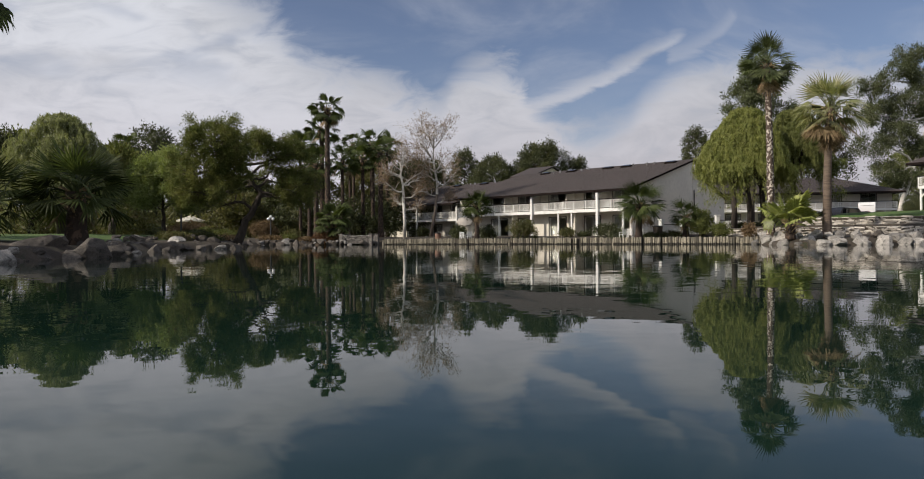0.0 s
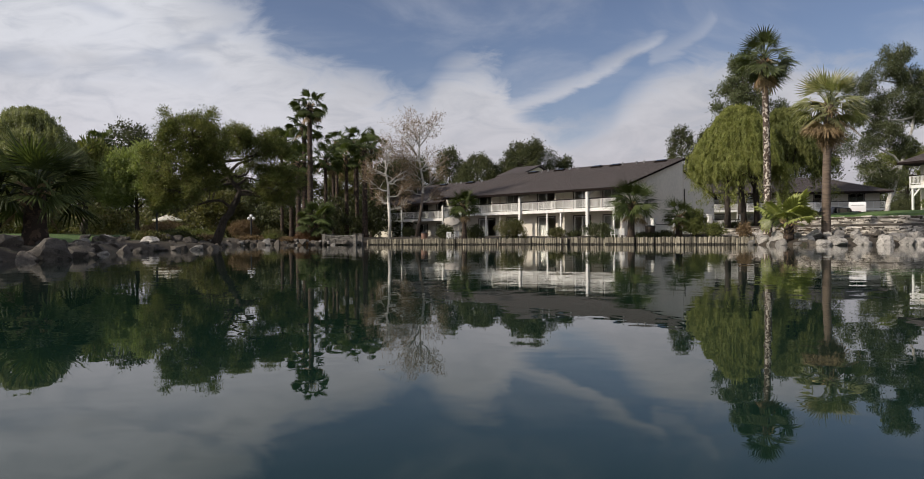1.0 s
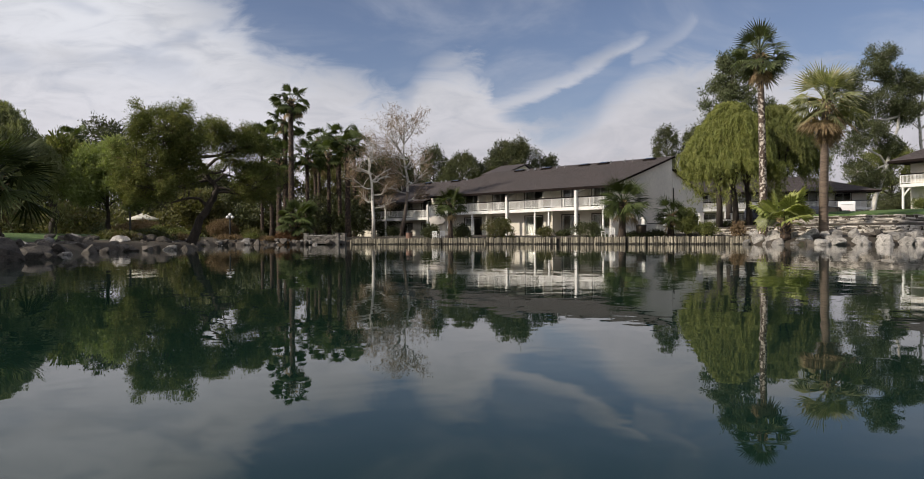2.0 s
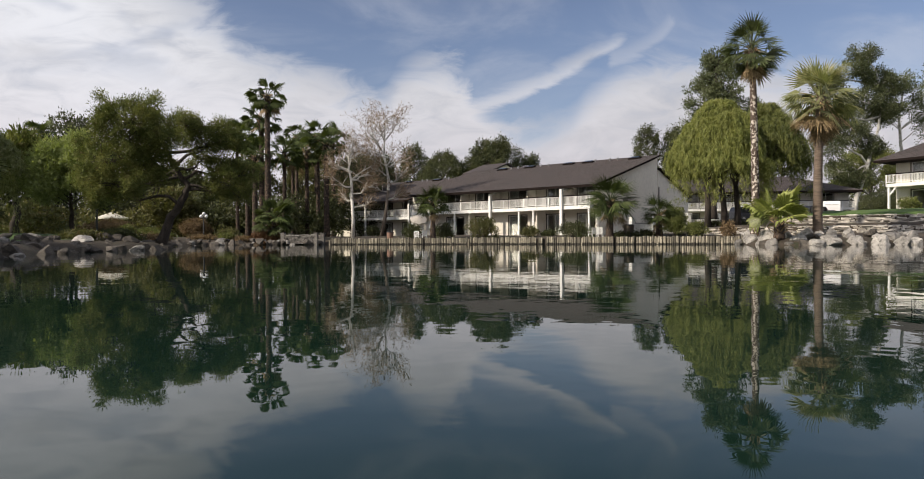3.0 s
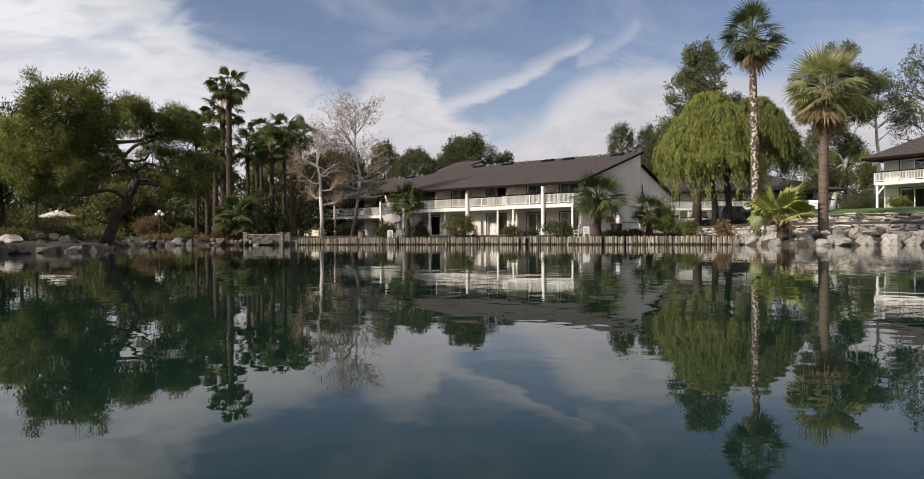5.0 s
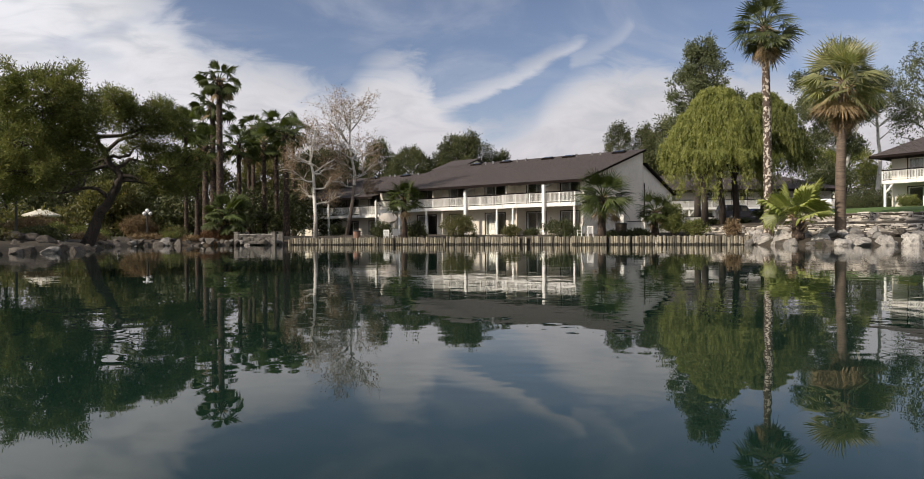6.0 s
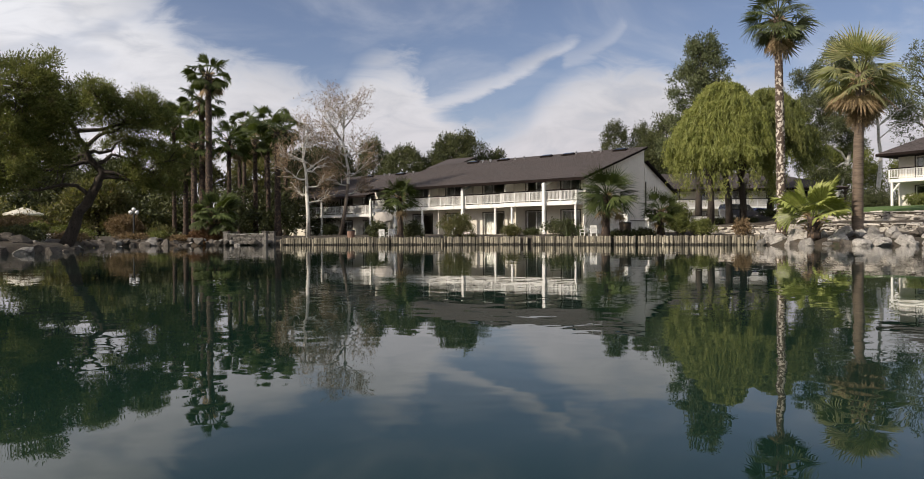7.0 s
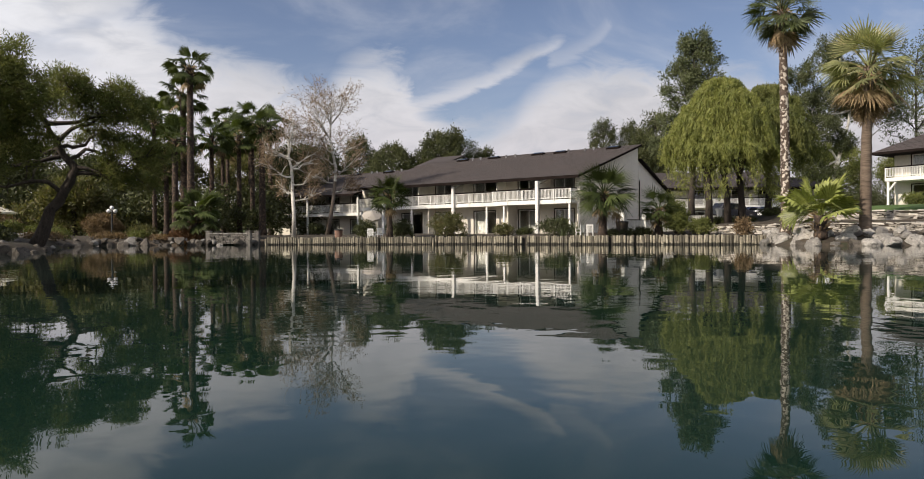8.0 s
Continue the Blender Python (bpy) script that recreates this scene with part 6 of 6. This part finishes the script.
# ---- bushes ----
BUSHES = [
    ("rounded olive bush before the balconies", 6.2, 66.9, 2.7, 2.0, 1.75, LEAF_SCRUB), ("low rounded olive bush", 10.6, 66.4, 1.5, 1.2, 0.85, LEAF_SCRUB), ("low dark bush by the post", 12.4, 66.6, 1.5, 1.1, 0.45, LEAF_DARK),
    ("dark olive bush beside the post", 13.9, 63.2, 2.4, 1.6, 1.2, LEAF_DARK), ("dark bush beside the short palm", -0.1, 69.6, 1.7, 1.4, 1.25, LEAF_DARK), ("dark bush beside the short palm", 2.6, 69.2, 1.9, 1.5, 1.3, LEAF_DARK),
    ("yellow-green bush by the gable", 21.2, 58.6, 1.7, 1.5, 2.1, LEAF_OLIVE), ("green bush at the timber wall", 21.6, 56.2, 1.8, 1.5, 1.0, LEAF_OLIVE), ("dry orange bush above the wall", 23.1, 53.4, 0.95, 0.9, 1.05, LEAF_BROWN),
    ("yellow-green bush beside the low palm", 20.4, 56.9, 1.5, 1.2, 1.5, LEAF_OLIVE), ("dark ground cover by the gable", 18.4, 58.6, 2.4, 1.0, 0.5, LEAF_DARK), ("dark ground cover by the gable", 16.8, 59.6, 1.8, 0.9, 0.4, LEAF_DARK),
]
BANK_BUSHES = [
    ("rust-brown bush at the foot of the palms", -14.5, 71.9, 2.8, 1.6, 1.35, LEAF_RUST), ("brown bush below the umbrella", -28.9, 71.4, 4.4, 2.4, 1.45, LEAF_BROWN), ("grey-green bush by the umbrella", -34.5, 75.0, 2.2, 1.8, 1.6, LEAF_GREY),
    ("spiky green bush between boulders", -26.2, 69.0, 1.4, 1.2, 0.9, LEAF_OLIVE), ("brown leafless bush on the bank", -23.4, 79.8, 3.4, 2.0, 1.9, LEAF_BROWN), ("green bush before the wing", -4.4, 80.2, 1.6, 1.3, 1.0, LEAF_DARK),
    ("large dark green bush beyond the lawn", 62.0, 90.0, 5.5, 4.0, 4.2, LEAF_DARK), ("clipped green bush under the house balcony", 46.7, 65.3, 1.8, 1.5, 1.2, LEAF_OLIVE),
    ("low dark hedge above the stone terrace", 25.6, 61.0, 2.4, 0.9, 0.42, LEAF_DARK), ("low dark hedge above the stone terrace", 27.9, 61.0, 2.4, 0.9, 0.42, LEAF_DARK), ("low dark hedge above the stone terrace", 30.2, 61.0, 2.4, 0.9, 0.42, LEAF_DARK), ("low dark hedge above the stone terrace", 35.4, 66.6, 2.8, 1.0, 0.6, LEAF_DARK), ("small green bush on the lawn bank", -18.4, 73.4, 1.6, 1.2, 0.7, LEAF_OLIVE),
    ("low olive ground cover behind the boulders", -17.6, 57.0, 1.6, 1.2, 0.5, LEAF_SCRUB), ("low olive ground cover behind the boulders", -19.6, 61.0, 1.8, 1.3, 0.6, LEAF_SCRUB), ("low brown ground cover behind the boulders", -22.8, 66.0, 2.4, 1.6, 0.5, LEAF_BROWN),
    ("low green ground cover behind the boulders", -24.0, 71.5, 2.2, 1.4, 0.7, LEAF_OLIVE), ("low brown ground cover behind the boulders", -21.0, 74.5, 2.6, 1.5, 0.45, LEAF_BROWN), ("low olive ground cover behind the boulders", -19.2, 76.5, 2.4, 1.5, 0.9, LEAF_SCRUB),
    ("low green ground cover behind the boulders", -26.8, 75.5, 2.4, 1.6, 0.8, LEAF_OLIVE), ("low brown ground cover behind the boulders", -16.9, 73.2, 1.6, 1.2, 0.4, LEAF_BROWN), ("low dark ground cover behind the boulders", -20.4, 66.5, 1.6, 1.2, 0.5, LEAF_DARK),
    ("low dark ground cover beneath the pine", -18.6, 49.5, 2.2, 1.4, 0.5, LEAF_DARK), ("low olive ground cover beneath the pine", -20.6, 53.0, 2.4, 1.5, 0.6, LEAF_SCRUB), ("low dark ground cover beneath the pine", -22.4, 57.5, 2.6, 1.5, 0.6, LEAF_DARK), ("low olive ground cover beneath the pine", -19.6, 45.5, 2.2, 1.4, 0.5, LEAF_SCRUB), ("low dark ground cover beneath the pine", -24.6, 62.5, 2.6, 1.6, 0.7, LEAF_DARK)]
for i, (lab, x, y, w_, d_, h, leaf) in enumerate(BUSHES + BANK_BUSHES):
    shrub("bush", lab, x, y, w_, d_, h * 1.15, leaf, 500 + i, int(50 + 105 * w_ * h), 12, (0.15, 0.06), "bushes")


def spiky_plant(x, y, h, n, seed):
    """A rosette of long narrow leaves."""
    r = np.random.default_rng(seed)
    root = thing("flax_plant", "spiky green flax plant with long narrow leaves", "plant", pose(x, y, height(x, y)))
    mesh = Shape()
    w0 = 0.035
    pts = [(0, 0), (0.45, 0.03), (0.8, 0.10), (1.0, 0.22)]
    for (a, ya), (b, yb) in zip(pts, pts[1:]):
        wa, wb = w0 * (1 - a * 0.9), w0 * (1 - b * 0.9)
        mesh.quad((-wa, ya, a), (wa, ya, a), (wb, yb, b), (-wb, yb, b))
    me = mesh.made("leaf")
    me.materials.append(LEAF_GREY)
    for i in range(n):
        part("leaf", me, None, root, "", pose(0, 0, 0, 0, 0, 137.5 * i) @ pose(0, 0.05, 0, -r.uniform(5, 62), 0, 0) @ Matrix.Scale(h * r.uniform(0.7, 1.1), 4))
    return root


spiky_plant(14.5, 60.1, 1.5, 60, 601)
spiky_plant(13.6, 60.8, 1.1, 40, 602)


# ---- lamps, umbrellas and garden furniture ----
def globe_lamp(x, y, h, globes, label):
    root = thing("lamp_post", label, "street lamp", pose(x, y, height(x, y)), "globe lamps")
    part("post", Shape().lathe([(0.16, 0), (0.16, 0.10), (0.10, 0.18), (0.10, 0.5), (0.085, 0.6), (0.085, h - 0.3), (0.07, h - 0.25), (0.05, h - 0.15)], sides=12), BLACK_METAL, root, "black cast post")
    spots = [(0, 0, h + 0.02)] + ([(-0.27, 0, h - 0.24), (0.27, 0, h - 0.24)] if globes == 3 else [])
    for gx_, gy_, gz_ in spots:
        if gx_:
            part("arm", Shape().tube([(0, 0, h - 0.45), (gx_ * 0.6, 0, h - 0.50), (gx_, 0, h - 0.42)], [0.03, 0.025, 0.03], 7), BLACK_METAL, root)
        pr = [(0.05, -0.19)] + [(0.175 * math.cos(a), 0.175 * math.sin(a)) for a in np.linspace(-1.2, 1.45, 9)]
        part("globe", Shape().lathe(pr, (gx_, gy_, gz_), 16).made("globe", True), OPAL, root, "white opal globe")
    return root


OPAL = surface("opal_glass", [(0.84, 0.84, 0.85), (0.88, 0.88, 0.89)], 3, 0.25, 0.0, None, 0.02)
globe_lamp(-21.6, 77.0, 2.45, 3, "black lamp post with three white globes")
globe_lamp(-24.9, 60.0, 2.95, 1, "black lamp post with one white globe")


def umbrella(x, y, top, r, label, tilt=0.0, material=None, sides=8, drop=0.62):
    z0 = height(x, y)
    h = top - z0
    root = thing("umbrella", label, "umbrella", pose(x, y, z0), "garden umbrellas")
    part("pole", Shape().tube([(0, 0, 0), (0, 0, h - 0.1)], [0.03, 0.025], 8), WHITE, root)
    part("base", Shape().lathe([(0.30, 0), (0.30, 0.06), (0.08, 0.12), (0.05, 0.3)]), BLACK_METAL, root)
    s = Shape()
    for i in range(sides):
        a0, a1 = 2 * math.pi * i / sides, 2 * math.pi * (i + 1) / sides
        am = (a0 + a1) / 2
        rim0, rim1 = Vector((r * math.cos(a0), r * math.sin(a0), -drop)), Vector((r * math.cos(a1), r * math.sin(a1), -drop))
        mid = Vector((r * 0.93 * math.cos(am), r * 0.93 * math.sin(am), -drop + 0.05))
        s.quad((0, 0, 0), rim0, mid), s.quad((0, 0, 0), mid, rim1)
        down = Vector((0, 0, -0.16))
        s.quad(rim0, rim0 + down, mid + down, mid), s.quad(mid, mid + down, rim1 + down, rim1)
    can = part("canopy", s, material or CANVAS, root, "", Matrix.Translation((0, 0, h)) @ pose(0, 0, 0, tilt, 0, 0))
    for i in range(sides):
        a0 = 2 * math.pi * i / sides
        part("rib", Shape().tube([(0, 0, -0.03), (r * 0.98 * math.cos(a0), r * 0.98 * math.sin(a0), -drop - 0.02)], [0.012, 0.01], 4), WHITE, can)
    return root


umbrella(-30.9, 77.4, 3.45, 1.66, "wide cream canvas garden umbrella")
umbrella(0.5, 72.6, 2.75, 0.85, "grey-beige patio umbrella tilted behind the short palm", 34, GREY_CANVAS, 8, 0.4)


def chair(x, y, yaw, material, label):
    root = thing("garden_chair", label, "chair", pose(x, y, height(x, y), 0, 0, yaw), "garden chairs")
    part("seat", Shape().box(-0.24, -0.24, 0.38, 0.24, 0.24, 0.42), material, root, bevel=0.01)
    for i in range(4):
        part("leg", Shape().box(-0.025, -0.025, 0, 0.025, 0.025, 0.38), material, root, "", Matrix.Translation(((-0.21, 0.21)[i % 2], (-0.21, 0.21)[i // 2], 0)))
    back = part("backrest", Shape().box(-0.24, 0.20, 0.84, 0.24, 0.24, 0.92).box(-0.24, 0.20, 0.42, -0.20, 0.24, 0.84).box(0.20, 0.20, 0.42, 0.24, 0.24, 0.84), material, root)
    for i in range(5):
        c = -0.16 + 0.08 * i
        part("slat", Shape().box(c - 0.02, 0.21, 0.42, c + 0.02, 0.235, 0.84), material, back)
    for sx in (-0.26, 0.26):
        part("armrest", Shape().box(sx - 0.03, -0.22, 0.60, sx + 0.03, 0.24, 0.635).box(sx - 0.02, -0.22, 0.42, sx + 0.02, -0.18, 0.60), material, root)
    return root


chair(0.25, 67.9, 160, PLASTIC, "white plastic garden chair by the timber wall")
chair(0.85, 67.7, 200, PLASTIC, "white plastic garden chair by the timber wall")
chair(14.9, 58.7, 150, PLASTIC, "white garden chair beside the flax plant")
chair(14.4, 59.3, 210, PLASTIC, "white garden chair beside the flax plant")
chair(16.4, 59.9, 190, PLASTIC, "white garden chair behind the short palm")


BROWN_DRUM = surface("brown_drum", [(0.075, 0.058, 0.046), (0.105, 0.080, 0.062)], 2.0, 0.8, 0.004, 20, 0.2)


def litter_bin(x, y, r, h, label, material, lid):
    root = thing("litter_bin", label, "bin", pose(x, y, height(x, y)), "litter bins")
    part("drum", Shape().lathe([(r * 0.86, 0), (r, h * 0.8), (r * 1.04, h * 0.8), (r * 1.04, h * 0.86)], sides=16), material, root)
    part("lid", Shape().lathe([(r * 1.08, h * 0.86), (r * 1.08, h * 0.95), (r * 0.6, h), (r * 0.2, h)], sides=16), lid, root, "dark lid")
    return root


litter_bin(-2.3, 70.0, 0.33, 0.80, "terracotta litter bin with a dark lid", TERRACOTTA, BLACK_METAL)
litter_bin(17.5, 59.4, 0.42, 1.05, "brown litter bin with a dark lid by the fence", BROWN_DRUM, BLACK_METAL)


def picket_fence(a, b, z_top, label):
    root = thing("picket_fence", label, "fence", pose(a[0], a[1], height(*a), 0, 0, math.degrees(math.atan2(b[1] - a[1], b[0] - a[0]))))
    ln, h = math.dist(a, b), z_top
    part("rail", Shape().box(0, 0, h - 0.04, ln, 0.10, h + 0.02), TRIM_DARK, root, "dark top rail")
    part("rail", Shape().box(0, 0.03, 0.2, ln, 0.07, 0.28), WHITE, root)
    n = int(ln / 0.19)
    board = Shape().box(-0.08, 0, 0.05, 0.08, 0.025, h - 0.045).made("picket")
    board.materials.append(WHITE)
    for i in range(n):
        part("picket", board, None, root, "", Matrix.Translation(((i + 0.5) * ln / n, 0, 0)))
    for c in (0, ln):
        p = part("post", Shape().box(c - 0.18, -0.18, 0, c + 0.18, 0.18, h + 0.42), WHITE, root, "square white gate post", bevel=0.02)
        part("post_cap", Shape().box(c - 0.23, -0.23, h + 0.42, c + 0.23, 0.23, h + 0.50), WHITE, p)
    return root


picket_fence((18.3, 61.0), (20.6, 62.4), 1.05, "cream picket fence with square posts by the gable")
picket_fence((20.9, 62.5), (23.4, 63.0), 1.0, "cream picket fence under the willow")
picket_fence((24.3, 63.4), (27.4, 63.6), 1.0, "cream picket fence among the willow trunks")

# ---- footbridge ----
bridge = thing("footbridge", "low stone-faced footbridge between the palms and the timber wall", "bridge", pose(-12.5, 70.9, 0, 0, 0, -18))
part("deck", Shape().prism([(0, 0.42), (0.9, 0.52), (1.9, 0.58), (2.9, 0.52), (3.4, 0.40), (3.4, 0.2), (2.9, 0.33), (1.9, 0.38), (0.9, 0.33), (0, 0.2)], 0.0, 1.6, 1), STONE, bridge)
rng = np.random.default_rng(31)
stone = Shape().box(-0.5, -0.5, -0.5, 0.5, 0.5, 0.5).made("stone")
bm = bmesh.new()
bm.from_mesh(stone)
bmesh.ops.bevel(bm, geom=bm.edges[:], offset=0.1, segments=1, affect="EDGES")
bm.to_mesh(stone)
bm.free()
stone.materials.append(RUBBLE)
cap_stone = stone.copy()
cap_stone.materials[0] = STONE
for side in (0.0, 1.5):
    for c in range(6):
        u = 0.0
        while u < 3.2:
            wd_ = rng.uniform(0.13, 0.36)
            part("stone", stone, None, bridge, "", Matrix.Translation((u + wd_ / 2, side + rng.normal(0, 0.025), 0.16 + 0.125 * c + rng.normal(0, 0.012))) @ pose(0, 0, 0, 0, rng.normal(0, 5), 0) @ Matrix.Diagonal((wd_ * 0.95, 0.28, rng.uniform(0.095, 0.13), 1)))
            u += wd_
    u = 0.0
    while u < 3.2:
        wd_ = rng.uniform(0.3, 0.55)
        part("cap_stone", cap_stone, None, bridge, "", Matrix.Translation((u + wd_ / 2, side, 0.93 + rng.normal(0, 0.015))) @ Matrix.Diagonal((wd_ * 0.96, 0.36, 0.08, 1)))
        u += wd_
    for u in (0.0, 3.4):
        part("pillar", Shape().box(u - 0.17, side - 0.17, 0, u + 0.17, side + 0.17, 1.08).box(u - 0.22, side - 0.22, 1.08, u + 0.22, side + 0.22, 1.15), RUBBLE, bridge, "square stone pillar")


# ---- parked cars ----
def car(x, y, yaw, paint, label, suv=False):
    root = thing("car", label, "car", pose(x, y, height(x, y), 0, 0, yaw), "parked cars")
    up = 0.28 if suv else 0.0
    prof = [(-2.15, 0.35), (2.15, 0.35), (2.2, 0.62), (1.9, 0.80), (1.05, 0.90 + up * 0.4), (0.45, 1.35 + up), (-0.95, 1.42 + up), (-1.75, 1.0 + up), (-2.15, 0.92 + up * 0.8)]
    if suv:
        prof[6], prof[7] = (-1.9, 1.42 + up), (-2.12, 1.0 + up)
    part("body", Shape().prism(prof, -0.85, 0.85, 1), paint, root, bevel=0.05)
    glass = [(0.95, 0.92 + up * 0.4), (0.42, 1.28 + up), (-0.9, 1.34 + up), (-1.5, 0.98 + up)] if not suv else [(0.95, 1.0), (0.42, 1.55), (-1.8, 1.58), (-1.95, 1.08)]
    for yy in (-0.862, 0.852):
        part("side_window", Shape().prism(glass, yy, yy + 0.01, 1), GLASS, root)
    screen = [((0.99, 0.955 + up * 0.4), (0.49, 1.325 + up)), ((-1.93, 1.30 + up * 0.3), (-2.125, 1.02 + up))] if suv else [((0.99, 0.965), (0.49, 1.335)), ((-1.05, 1.385), (-1.70, 1.04))]
    for (xa, za), (xb, zb) in screen:
        out = 0.02 if xa > 0 else -0.02
        pane = Shape()
        pane.quad((xa + out, -0.70, za + 0.02), (xa + out, 0.70, za + 0.02), (xb + out, 0.62, zb + 0.02), (xb + out, -0.62, zb + 0.02))
        part("windscreen", pane, GLASS, root)
    for wx in (-1.35, 1.35):
        for wy in (-0.88, 0.70):
            wl = part("wheel", Shape().prism([(wx + 0.33 * math.cos(a), 0.33 + 0.33 * math.sin(a)) for a in np.linspace(0, 2 * math.pi, 17)[:-1]], wy, wy + 0.18, 1), RUBBER, root)
            part("rim", Shape().prism([(wx + 0.19 * math.cos(a), 0.33 + 0.19 * math.sin(a)) for a in np.linspace(0, 2 * math.pi, 13)[:-1]], wy - 0.006, wy + 0.186, 1), METAL, wl)
    return root


def paint(name, c):
    m = glass_material(name, c)
    m.node_tree.nodes["Principled BSDF"].inputs["Roughness"].default_value = 0.25
    return m


BLUE_CAR = paint("blue_car_paint", (0.018, 0.026, 0.075))
WHITE_CAR, DARK_CAR, RED_CAR = paint("white_car_paint", (0.72, 0.72, 0.72)), paint("dark_car_paint", (0.02, 0.022, 0.03)), paint("red_car_paint", (0.17, 0.012, 0.012))
car(43.3, 80.0, 8, WHITE_CAR, "white car parked before the apartments")
car(42.4, 82.4, 8, BLUE_CAR, "dark blue car parked before the apartments")
car(42.0, 72.6, 20, DARK_CAR, "dark car parked beside the lawn", True)
car(45.0, 75.6, 62, RED_CAR, "red car parked beside the lawn")
car(47.0, 77.8, 60, WHITE_CAR, "white van parked beside the lawn", True)
car(38.5, 79.6, 5, DARK_CAR, "dark car parked under the willow", True)
